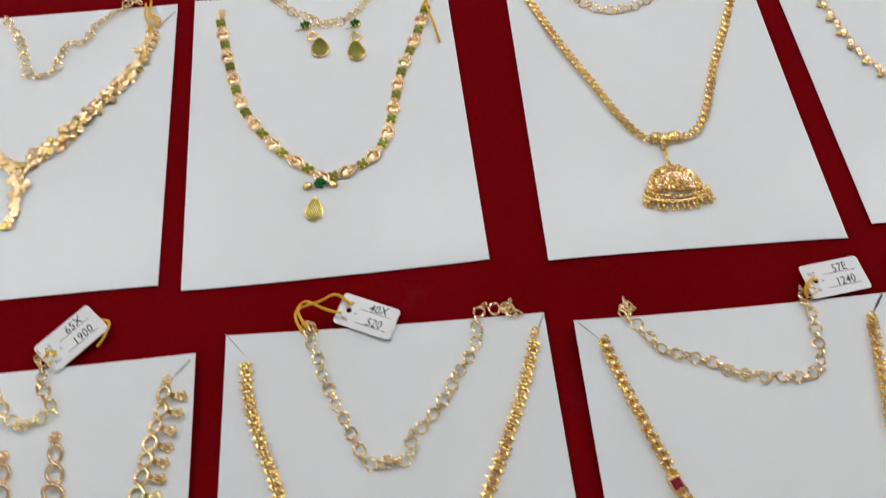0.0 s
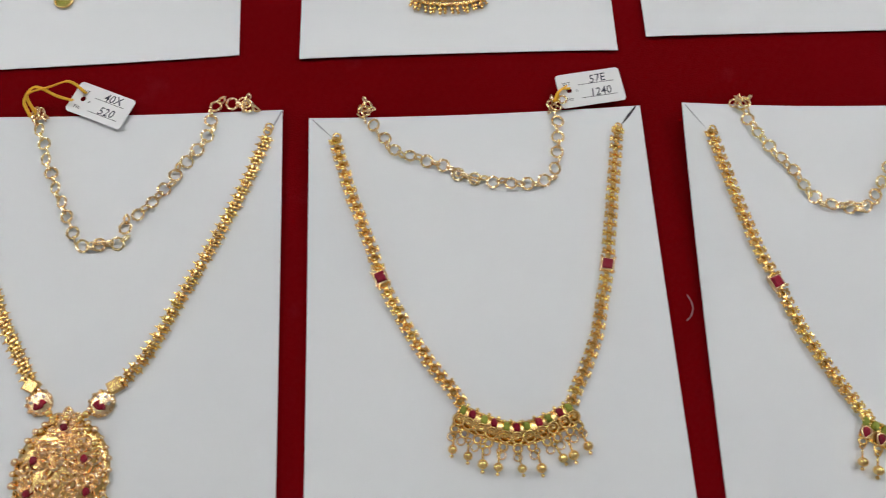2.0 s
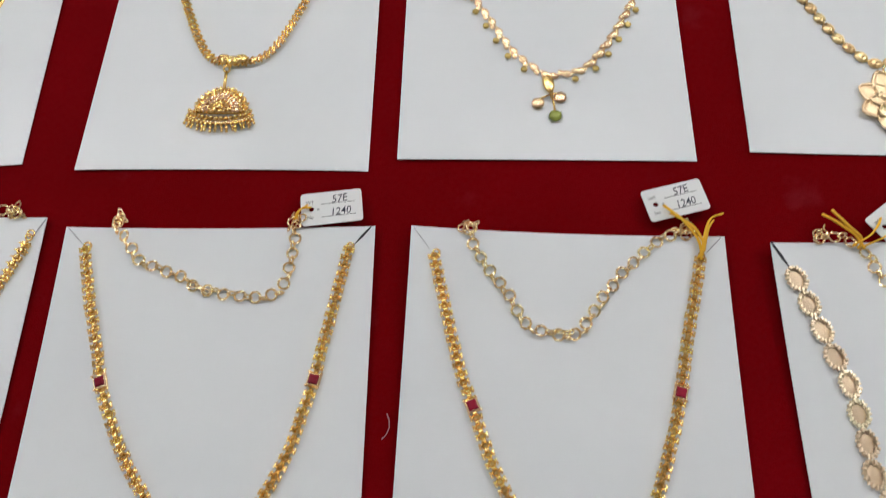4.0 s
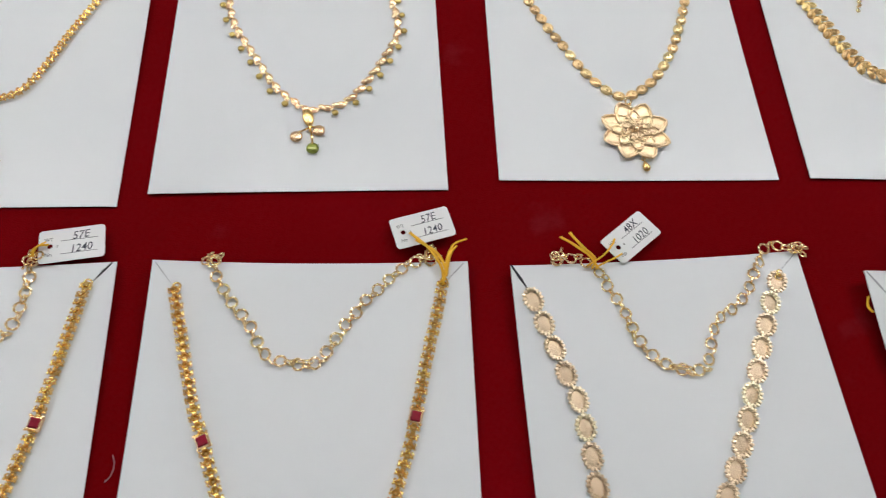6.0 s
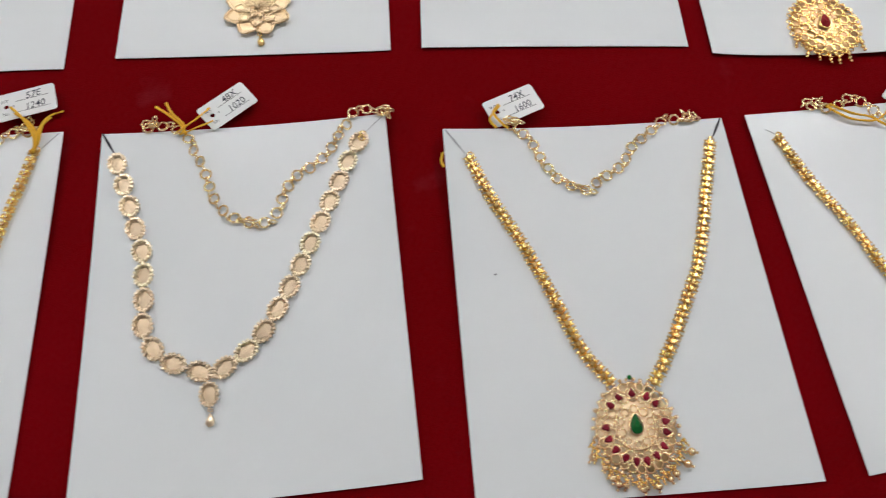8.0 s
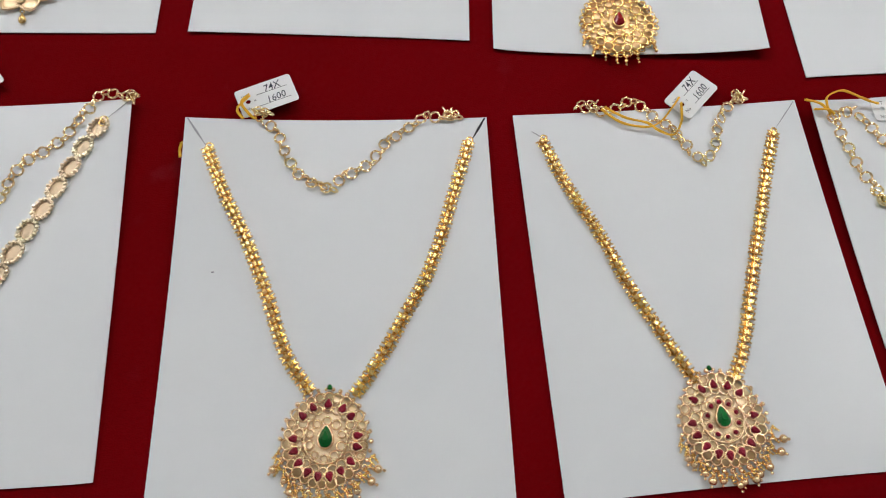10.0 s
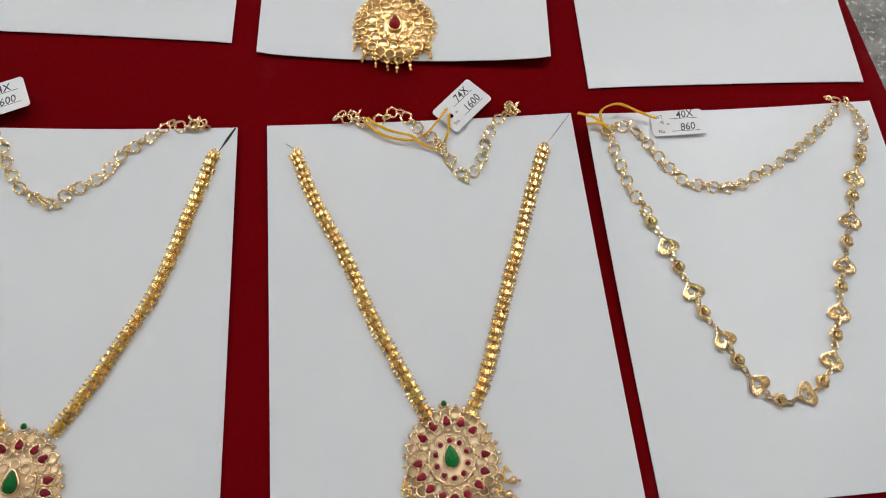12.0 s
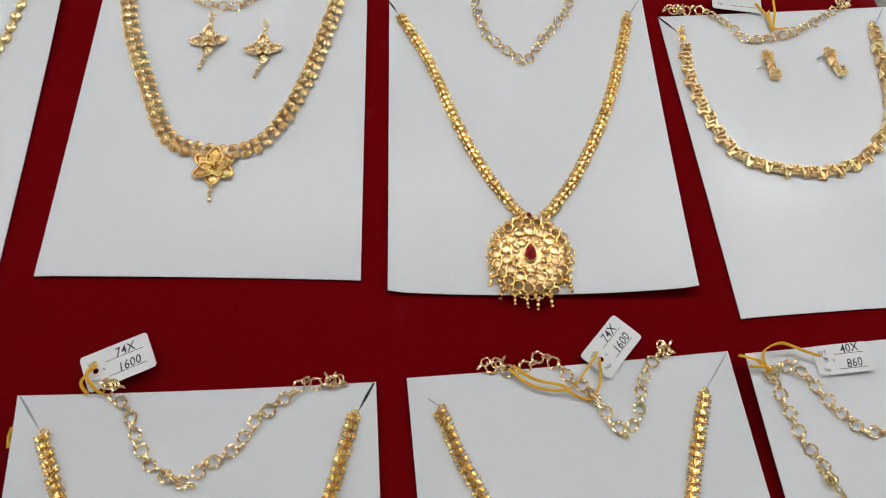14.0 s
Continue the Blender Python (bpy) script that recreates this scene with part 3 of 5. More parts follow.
def hoop_link(bm):
    """A hoop with three short wires of beads hanging outwards."""
    torus(bm, T(0, 0, 1.2, 0, 18), 2.7, 0.85, 18, 5, fn=lambda a: 1 + 0.03 * math.cos(9 * a))
    for k in range(3):
        wire(bm, T(0, 0, 0.8), [(0.5 * k - 0.5, 2.4), (0.9 * k - 0.9, 4.6, 0.3), (1.3 * k - 1.3, 7.2)], 0.45, 4)
        ball(bm, T(0.9 * k - 0.9, 5.0, 1.2), 0.85, seg=6, rings=4)
        ball(bm, T(1.3 * k - 1.3, 7.4 + (k == 1), 1.0), 1.05, seg=7, rings=5)
    ball(bm, T(3.2, 0, 1.2), 0.95, seg=6, rings=4)


def small_leaf(bm):
    """A flat rounded leaf with engraved ridges, hanging from a small bead."""
    plate(bm, T(0, -3.0, 0.3, 0, 6), outline("oval", 6.0, 4.4, 12), 0.4, 0.35, 3)
    for k in (-2, -1, 0, 1, 2):
        block(bm, T(0.75 * k, -3.0 - 0.15 * abs(k), 0.75, 10 * k, 6), 0.36, 4.6 - 0.8 * abs(k), 0.42, 0.12)
    ball(bm, T(0, 0.3, 0.9), 0.6, seg=5, rings=4)


def fringe_drop(bm):
    """A hanging wire loop with a round bead and a small tip, pointing along -y."""
    torus(bm, T(0, -0.9, 0.8, 0, 25), 0.75, 0.3, 8, 4)
    wire(bm, T(0, 0, 0.8), [(0, -1.4), (0.1, -4.2)], 0.34, 4)
    ball(bm, T(0.1, -5.6, 1.4), 1.5, 1.0, 0.95, 0.95, 10, 7)
    ball(bm, T(0.1, -7.6, 1.0), 0.62, seg=6, rings=4)


def bead_cluster(bm):
    """A short bunch of grains with a small tip, pointing along -y."""
    for x, y, z, r in ((-0.8, 0, 0.9, 0.9), (0.8, -0.2, 0.9, 0.9), (0, -1.3, 1.7, 1.0), (0.1, -2.9, 1.0, 0.95), (0.2, -4.6, 0.9, 0.75)):
        ball(bm, T(x, y, z), r, seg=7, rings=5)


def bead(bm):
    ball(bm, T(0, 0, 0.8), 0.85, seg=7, rings=5)


def bezel_ring(bm):
    torus(bm, T(0, 0, 0.5), 1.7, 0.38, 12, 4)


def drop_stone(bm):
    gem(bm, T(0, 0, 0.3), outline("drop", 3.5, 3.1, 12), 1.2)


def drop_bezel(bm):
    wire(bm, T(0, 0, 0.5), outline("drop", 4.5, 4.0, 14), 0.45, 4, True)


def at(card, x, y, dz=0.0, rz=0.0, s=1.0):
    return T(x, y, surface(card, x, y) + 0.1 + dz, rz, 0, 0, s)


def strand(ob, card, ctrl, step, build, mat, name, smooth=True, jitter=8.0, dz=0.0, flip=1, skip=0.0, wobble=0.15, size=1.0):
    """Links along a smooth curve; returns the number laid."""
    rnd = random.Random(len(ctrl) * 31 + int(step * 10) + ord(card[1]))
    me = shape(name, mat, build, smooth)
    pts = smooth_path(ctrl, step)
    for x, y, a in pts:
        if skip and math.hypot(x - pts[-1][0], y - pts[-1][1]) < skip:
            continue
        m = at(card, x + rnd.uniform(-wobble, wobble), y + rnd.uniform(-wobble, wobble), dz, a + rnd.uniform(-jitter, jitter))
        put(name, me, ob, m @ T(0, 0, 0, 0, rnd.uniform(-jitter, jitter)) @ Matrix.Diagonal((1, flip, 1, 1)) @ Matrix.Scale(size, 4))
    return len(pts)


def back_chain(ob, card, ctrl, hook=None, mat=None, dz=0.2):
    """The plain ring chain at the back of a necklace, looped over the card's upper edge."""
    strand(ob, card, ctrl, 7.6, ring_link, mat or GOLD_PALE, "chain_link", False, 22, dz, 1, 0, 0.35)
    rnd = random.Random(ord(card[0]) + ord(card[1]))
    for x, y in (ctrl[0], ctrl[-1]):
        if y > 86:
            for k in range(3):
                put("chain_link", shape("chain_link", mat or GOLD_PALE, ring_link, False), ob,
                    at(card, x + rnd.uniform(-2.5, 3.5), y + rnd.uniform(-0.5, 2.5), 0.5 + 0.5 * k, rnd.uniform(0, 360), 0.85) @ T(0, 0, 0, 0, rnd.uniform(-30, 30)))
    if hook:
        put("clasp", shape("clasp", mat or GOLD_PALE, clasp), ob, at(card, hook[0], hook[1], 0.7, hook[2]))


def end_ring(ob, card, x, y, rz=0):
    for k in range(2):
        put("end_ring", shape("end_ring", GOLD, lambda bm: torus(bm, T(0, 0, 0.9, 0, 20), 1.6, 0.45, 12, 5)), ob,
            at(card, x + 0.8 * k, y + 1.8 * k, 0.3 * k, rz + 50 * k))


def tie(ob_name, card, runs, label="yellow cotton thread tied to the chain"):
    """Yellow thread in one or more runs of (x, y, height)."""
    ob = thing(ob_name, label, "thread", card, "thread ties")
    for run in runs:
        bm = bmesh.new()
        fine = []
        for a, b, c, d in zip([run[0]] + run[:-2], run[:-1], run[1:], run[2:] + [run[-1]]):
            for i in range(6):
                t = i / 6
                fine.append([0.5 * (2 * q + (r - p) * t + (2 * p - 5 * q + 4 * r - w) * t * t + (3 * q - p - 3 * r + w) * t ** 3) for p, q, r, w in zip(a, b, c, d)])
        fine.append(run[-1])
        for off in (-0.28, 0.28):
            wire(bm, Matrix.Identity(4), [(x + off, y + off * 0.6, surface(card, x, y) + z + 0.4 + 0.15 * math.sin(k + off * 9)) for k, (x, y, z) in enumerate(fine)], 0.42, 5)
        part("thread_strand", bm, THREAD, ob)
    return ob


def letters(text, size, mat, parent, name, x, y, rz=0.0, shear=0.0, squeeze=0.9):
    """Flat lettering, in millimetres, on a tag."""
    cu = bpy.data.curves.new("lettering", "FONT")
    cu.body, cu.size, cu.shear, cu.extrude, cu.resolution_u, cu.offset = text, size, shear, 0.02, 2, 0.004 * size
    cu.align_x = "CENTER"
    tmp = bpy.data.objects.new("lettering", cu)
    scene.collection.objects.link(tmp)
    me = bpy.data.meshes.new_from_object(tmp.evaluated_get(bpy.context.evaluated_depsgraph_get()))
    bpy.data.objects.remove(tmp)
    bpy.data.curves.remove(cu)
    me.transform(Matrix.Diagonal((squeeze, 1, 1, 1)))
    me.transform(Matrix.Scale(0.001, 4))
    me.materials.clear()
    me.materials.append(mat)
    return put(name, me, parent, T(x, y, 0.36, rz))


def price_tag(card, x, y, rz, upper, lower, w=28.5, h=16.5, tilt=0.0, lift=1.2):
    """A punched white tag with printed lines and two lines of handwriting."""
    cx, cy, ca = CARDS[card][0]
    ob = tagged(new("price_tag"), "small white paper price tag with a punched hole and handwriting", "price tag", "price tags")
    ob.matrix_basis = pose(cx, cy, 0, 0, 0, ca) @ Matrix.Translation((x * 0.001, y * 0.001, (surface(card, x, y) + lift) * 0.001)) @ pose(0, 0, 0, tilt, 0, rz)
    bm = bmesh.new()
    pts = []
    for sx, sy, a0 in ((1, 1, 0), (-1, 1, 90), (-1, -1, 180), (1, -1, 270)):
        for k in range(4):
            a = radians(a0 + 30 * k)
            pts.append((sx * (w / 2 - 1.6) + 1.6 * math.cos(a), sy * (h / 2 - 1.6) + 1.6 * math.sin(a)))
    hx, hy, hr = -w / 2 + 5.0, 0.0, 1.25
    outer = [bm.verts.new((px, py, 0)) for px, py in pts]
    inner = [bm.verts.new((hx + hr * math.cos(2 * math.pi * k / 16), hy + hr * math.sin(2 * math.pi * k / 16), 0)) for k in range(16)]
    edges = [bm.edges.new((outer[k], outer[(k + 1) % 16])) for k in range(16)] + [bm.edges.new((inner[k], inner[(k + 1) % 16])) for k in range(16)]
    bmesh.ops.triangle_fill(bm, edges=edges, use_beauty=True)
    bmesh.ops.recalc_face_normals(bm, faces=bm.faces)
    thicken(bm, 0.35)
    for v in bm.verts:
        v.co.z += 0.35
    part("tag_board", bm, TAG_PAPER, ob, "", False)
    for ly in (2.2, -4.6):
        bm = bmesh.new()
        block(bm, T(3.2, ly, 0.36), w - 13, 0.28, 0.04, 0.01)
        part("printed_line", bm, PRINT, ob, "", False)
    letters("WT", 2.6, PRINT, ob, "printed_word", -w / 2 + 4.4, 2.6)
    letters("No", 2.6, PRINT, ob, "printed_word", -w / 2 + 4.4, -5.2)
    letters("=", 2.6, PRINT, ob, "printed_sign", -w / 2 + 8.4, -1.4)
    letters(upper, 5.6, INK, ob, "handwriting", 4.0, 2.6, 4, 0.18)
    letters(lower, 5.6, INK, ob, "handwriting", 4.2, -4.2, 3, 0.18)
    return ob


# ---------------------------------------------------------------- pendants
def stone(ob, card, x, y, rz, s, mat, name="stone", bezel=GOLD, label=""):
    """A drop-shaped stone in its bezel."""
    rim = put("bezel", shape("drop_bezel", bezel, drop_bezel), ob, at(card, x, y, 1.2, rz, s))
    put(name, shape("drop_stone", mat, drop_stone, False), rim, T(0, 0, 0.2), label)


def round_pendant(ob, card, cx, cy, rx, ry, centre, petals, mat=GOLD, rz=0.0, side_drops=True, inner=None, crown=EMERALD):
    """A big domed filigree pendant: base, rings of wire loops, set stones, a beaded rim and a fringe."""
    c, s = math.cos(radians(rz)), math.sin(radians(rz))

    def spot(u, v):
        x, y = u * rx, v * ry
        return cx + x * c - y * s, cy + x * s + y * c

    solid = 0.93 if side_drops else 0.96
    bm = bmesh.new()
    plate(bm, at(card, cx, cy, 0.2, rz), [(rx * solid * math.cos(a) * (1 - 0.1 * max(0, math.sin(a))), ry * solid * math.sin(a)) for a in (2 * math.pi * k / 40 for k in range(40))], 0.5, 0.5, 4)
    part("pendant_base", bm, GOLD_MATT if side_drops else GOLD_SATIN, ob, "pierced domed base")
    rnd = random.Random(int(cx * 10 + ord(card[1])))
    loop = shape("filigree_loop", mat, bezel_ring)
    for rad, count, size in ((0.36, 10, 1.0), (0.60, 18, 1.2), (0.83, 26, 1.2)) if side_drops else ((0.36, 10, 1.0), (0.60, 14, 1.4), (0.84, 21, 1.35)):
        for k in range(count):
            a = 2 * math.pi * (k + 0.5 * (count % 4 > 0)) / count
            x, y = spot(rad * math.cos(a), rad * math.sin(a))
            put("filigree_loop", loop, ob, at(card, x, y, 1.2 + 0.4 * (1 - rad), rnd.uniform(0, 90), size * rnd.uniform(0.85, 1.15)))
    bm = bmesh.new()
    wire(bm, at(card, cx, cy, 1.9, rz), [(rx * 0.47 * math.cos(a), ry * 0.45 * math.sin(a)) for a in (radians(150 + 10 * k) for k in range(25))], 0.55, 5)
    part("inner_arc", bm, mat, ob)
    for k in range(34):
        a = 2 * math.pi * k / 34
        x, y = spot(0.99 * math.cos(a) * (1 - 0.1 * max(0, math.sin(a))), 0.99 * math.sin(a))
        put("rim_bead", shape("bead", mat, bead), ob, at(card, x, y, 0.3 + rnd.uniform(0, 0.6), 0, rnd.uniform(0.9, 1.35)))
    for k in range(26):
        a = 2 * math.pi * k / 26 + 0.1
        x, y = spot(0.72 * math.cos(a), 0.72 * math.sin(a))
        put("grain_bead", shape("bead", mat, bead), ob, at(card, x, y, 1.3, 0, 0.6))
    for a in petals:
        x, y = spot(0.71 * math.cos(radians(a)), 0.70 * math.sin(radians(a)))
        stone(ob, card, x, y, a - 90 + rz, 1.1, RUBY, "ruby_stone", mat, "dark red drop-shaped stone")
    if inner:
        for k in range(inner):
            a = 2 * math.pi * k / inner + 0.3
            x, y = spot(0.34 * math.cos(a), 0.34 * math.sin(a))
            put("ruby_chip", shape("chip", RUBY if crown is EMERALD else GOLD, lambda bm: gem(bm, T(), outline("oval", 2.1, 2.1, 8), 0.9), False), ob, at(card, x, y, 1.9))
    x, y = spot(0.0, 0.06)
    rim = put("centre_bezel", shape("centre_bezel", mat, lambda bm: wire(bm, T(0, 0, 0.6), outline("drop", 9.4, 7.0, 20), 0.6, 5, True)), ob, at(card, x, y, 1.9, rz))
    put("centre_stone", shape("centre_drop", centre, lambda bm: gem(bm, T(), outline("drop", 8.6, 6.2, 18), 2.6, 0.45), False), rim, T(0, 0, 0.3), "large drop-shaped centre stone")
    x, y = spot(0.0, 1.0)
    put("crown_stone", shape("chip_big", crown, lambda bm: gem(bm, T(), outline("oval", 2.4, 2.2, 10), 1.4), False), ob, at(card, x, y + 0.6, 1.4))
    low = shape("fringe_drop", mat, fringe_drop) if side_drops else shape("bead_cluster", mat, bead_cluster)
    if side_drops:
        for k in range(30):
            a = radians(192 + 156 * (k + 0.5) / 30)
            x, y = spot((1.02 + 0.06 * (k % 2)) * math.cos(a), (1.02 + 0.06 * (k % 2)) * math.sin(a))
            put("bead_cluster", shape("bead_cluster", GOLD, bead_cluster), ob, at(card, x, y, 0.2, 0.5 * (math.degrees(a) - 270) + rnd.uniform(-20, 20), rnd.uniform(0.6, 0.8)))
    else:
        for k in range(30):
            a = 2 * math.pi * (k + 0.5) / 30
            x, y = spot(1.0 * math.cos(a) * (1 - 0.1 * max(0, math.sin(a))), 1.0 * math.sin(a))
            put("filigree_loop", loop, ob, at(card, x, y, 0.5, rnd.uniform(0, 90), rnd.uniform(0.8, 1.1)))
    spread = (-158, -146, -133, -120, -108, -96, -84, -72, -60, -47) if side_drops else (-150, -128, -112, -97, -82, -66, -34)
    for a in spread:
        reach = 0.92 if side_drops else 1.05
        x, y = spot(reach * math.cos(radians(a)), reach * math.sin(radians(a)))
        put("fringe_drop", low, ob, at(card, x, y, 0.4, (a + 90) * 0.45 + rz + rnd.uniform(-16, 16), rnd.uniform(1.0, 1.3)))
    if side_drops:
        for a, turn in ((-30, 80), (-40, 62)):
            x, y = spot(0.95 * math.cos(radians(a)), 0.95 * math.sin(radians(a)))
            put("fringe_drop", low, ob, at(card, x, y, 0.5, turn + rz, 1.25))


def crescent_pendant(ob, card, left, mid, right, colours, under):
    """A crescent of set stones over a row of rings with a fringe of bead drops."""
    pts = smooth_path([left, ((left[0] + mid[0]) / 2, (left[1] * 0.35 + mid[1] * 0.65)), mid, ((right[0] + mid[0]) / 2, (right[1] * 0.35 + mid[1] * 0.65)), right], 1.0)
    n = len(pts)
    rnd = random.Random(ord(card[1]))
    for off, name, r in ((1.7, "upper_rim", 0.45), (-1.9, "middle_rim", 0.45), (-6.6, "lower_rim", 0.4)):
        bm = bmesh.new()
        wire(bm, Matrix.Identity(4), [(x - off * math.sin(radians(a)), y + off * math.cos(radians(a)), surface(card, x, y) + 1.0) for x, y, a in pts], r, 5)
        part(name, bm, GOLD, ob)
    bm = bmesh.new()
    rows = [[bm.verts.new((x - o * math.sin(radians(a)), y + o * math.cos(radians(a)), surface(card, x, y) + z)) for o, z in ((1.8, 0.3), (1.6, 0.9), (-2.0, 0.9), (-6.4, 0.5), (-6.6, 0.1))] for x, y, a in pts]
    for p, q in zip(rows, rows[1:]):
        for k in range(4):
            bm.faces.new((p[k], q[k], q[k + 1], p[k + 1]))
    part("back_plate", bm, GOLD, ob)
    for k, mat in enumerate(colours):
        x, y, a = pts[int((k + 0.5) / len(colours) * n)]
        put("set_stone", shape("crescent_stone", mat, lambda bm: gem(bm, T(0, 0, 0, 20), outline("leaf", 4.0, 3.0, 8), 1.6), False), ob, at(card, x, y, 0.9, a), "small leaf-cut stone")
    count = 9 if under else 11
    for k in range(count):
        x, y, a = pts[int((k + 0.5) / count * n)]
        nx, ny = math.sin(radians(a)), -math.cos(radians(a))
        if under:
            rim = put("bezel", shape("drop_bezel", GOLD_ROSE, drop_bezel), ob, at(card, x + 4.2 * nx, y + 4.2 * ny, 1.3, a + 180, 1.08))
            put("row_stone", shape("drop_stone", under, drop_stone, False), rim, T(0, 0, 0.2), "dark red drop-shaped stone")
        else:
            put("row_ring", shape("filigree_loop", GOLD, bezel_ring), ob, at(card, x + 3.9 * nx, y + 3.9 * ny, 1.2, 0, 1.3))
            put("row_bead", shape("bead", GOLD, bead), ob, at(card, x + 3.9 * nx, y + 3.9 * ny, 1.0, 0, 1.1))
            put("filigree_loop", shape("filigree_loop", GOLD_ROSE, bezel_ring), ob, at(card, x + 11.0 * nx, y + 11.0 * ny, 0.3, 0, 0.9))
        put("row_ring", shape("row_loop", GOLD, lambda bm: twisted(bm, T(0, 0, 0.7), 1.5, 0.6, 12, 2)), ob, at(card, x + 7.9 * nx, y + 7.9 * ny, 0.6, a))
        for j in (-1, 1):
            put("rim_bead", shape("bead", GOLD, bead), ob, at(card, x + 1.2 * j - 2.0 * nx, y - 2.0 * ny, 0.8, 0, 0.9))
            put("rim_bead", shape("bead", GOLD, bead), ob, at(card, x + 1.3 * j + 6.4 * nx, y + 6.4 * ny, 0.9, 0, 0.9))
    for k in range(9):
        x, y, a = pts[int((k + 0.5) / 9 * n)]
        qx, qy = x + 8.6 * math.sin(radians(a)), y - 8.6 * math.cos(radians(a))
        put("fringe_drop", shape("fringe_drop", GOLD, fringe_drop), ob, at(card, qx, qy, 0.4, a * 0.55 + rnd.uniform(-9, 9) + 6, rnd.uniform(1.2, 1.4)))


def petal_star(ob, card, cx, cy, count, r, mat, rz=0.0, layers=((1.0, 1.0), (0.66, 0.8), (0.38, 0.6)), wide=0.62):
    """A layered flower of pointed petals."""
    for n, (f, w) in enumerate(layers):
        me = shape("petal_%d_%d" % (round(r * f * 10), count), mat, lambda bm: (plate(bm, T(0, r * f * 0.55, 0.3, 0, 8, 0, 1.0 if r > 12 else 0.85), outline("leaf", r * f * 1.0, r * f * wide * w, 12), 0.5, 0.7, 3), wire(bm, T(0, r * f * 0.55, 0.9, 0, 8), outline("leaf", r * f * 1.0, r * f * wide * w, 12), (0.04 if r > 12 else 0.062) * r * f ** 0.5, 4, True), [ball(bm, T(0.16 * r * f * wide * w * q, r * f * (0.45 + 0.12 * abs(q)), 1.2), 0.045 * r, seg=5, rings=3) for q in (-2, -1, 1, 2)], [wire(bm, T(0, 0, 1.15), [(0, r * f * 0.15), (q * r * f * 0.12, r * f * 0.55, 0.5), (q * r * f * 0.05, r * f * 0.95)], 0.25, 4) for q in (-1, 0, 1)]))
        for k in range(count):
            put("petal", me, ob, at(card, cx, cy, 0.2 + 0.8 * n, rz + 360 * (k + 0.5 * (n % 2)) / count))
    put("flower_centre", shape("bead", mat, bead), ob, at(card, cx, cy, 2.2, 0, 1.5))


def hanging_drop(ob, card, x, y, rz, s, mat, name="drop"):
    put(name, shape("hanging_drop", mat, lambda bm: (torus(bm, T(0, 0, 0.8, 0, 50), 0.8, 0.3, 8, 4), plate(bm, T(0, -3.6, 0.3), outline("drop", 5.0, 3.6, 12), 0.6, 1.0, 3))), ob, at(card, x, y, 0.4, rz, s))


# ---------------------------------------------------------------- back row of necklaces
def necklace(card, label):
    return thing("necklace", label, "necklace", card, "necklaces on cards")


def leaf_necklace():
    ob = necklace("a0", "rose-gold necklace of overlapping leaf charms on a white card")
    right = [(61.6, 67.9), (55.3, 47.5), (38, 21.5), (17.4, -2.3), (-0.2, -18.1)]
    left = [(-61.6, 65.5), (-54.7, 45.6), (-37.7, 19.7), (-17.7, -3.9), (-0.2, -18.1)]
    rnd = random.Random(4)
    leaves = [shape("leaf_charm", mat, small_leaf, False) for mat in (GOLD_SATIN, GOLD_ROSE, GOLD_PALE, GOLD_SATIN, GOLD_ROSE, GOLD_MATT, GOLD_SATIN, GOLD_PALE, OLIVE)]
    for run in (right, left):
        pts = smooth_path(run, 2.2)
        for n, (x, y, a) in enumerate(pts):
            wide = 2.4 + 6.0 * n / len(pts)
            for k in range(4):
                o = rnd.uniform(-0.6, 1) * wide
                put("leaf_charm", rnd.choice(leaves), ob, at("a0", x + o * 0.4, y - o * 0.5 + 1.5, 0.2 + 0.6 * k, rnd.uniform(-75, 75), rnd.uniform(0.62, 0.9)) @ T(0, 0, 0, 0, rnd.uniform(-22, 22), rnd.uniform(-22, 22)))
    for x, y, a in smooth_path([(0.8, -18.8), (2.8, -28.7), (1.3, -41.6), (-0.5, -51.3)], 3.0):
        for k in range(4 if y > -36 else 2):
            put("leaf_charm", rnd.choice(leaves), ob, at("a0", x + rnd.uniform(-4, 4) * (y > -34), y + 2, 0.4 + 0.7 * k, rnd.uniform(-60, 60), 0.75))
    back_chain(ob, "a0", [(46.9, 92.6), (29.1, 78.1), (24.2, 65.7), (14.4, 64.6), (9.6, 46.5), (-0.6, 43.6), (-6, 50.3), (-9.8, 65.2), (-20.7, 85.8)])
    tie("thread_tie", "a0", [[(56, 92.1, 1), (57.1, 81.3, 2), (59.6, 73.4, 2), (60.1, 65.4, 1)], [(59, 97.2, 1), (60.1, 81.3, 3), (63.1, 75.4, 2), (58.1, 69.4, 1)], [(61.1, 81.3, 2), (65.1, 77.4, 2), (63.1, 72.4, 1)]])


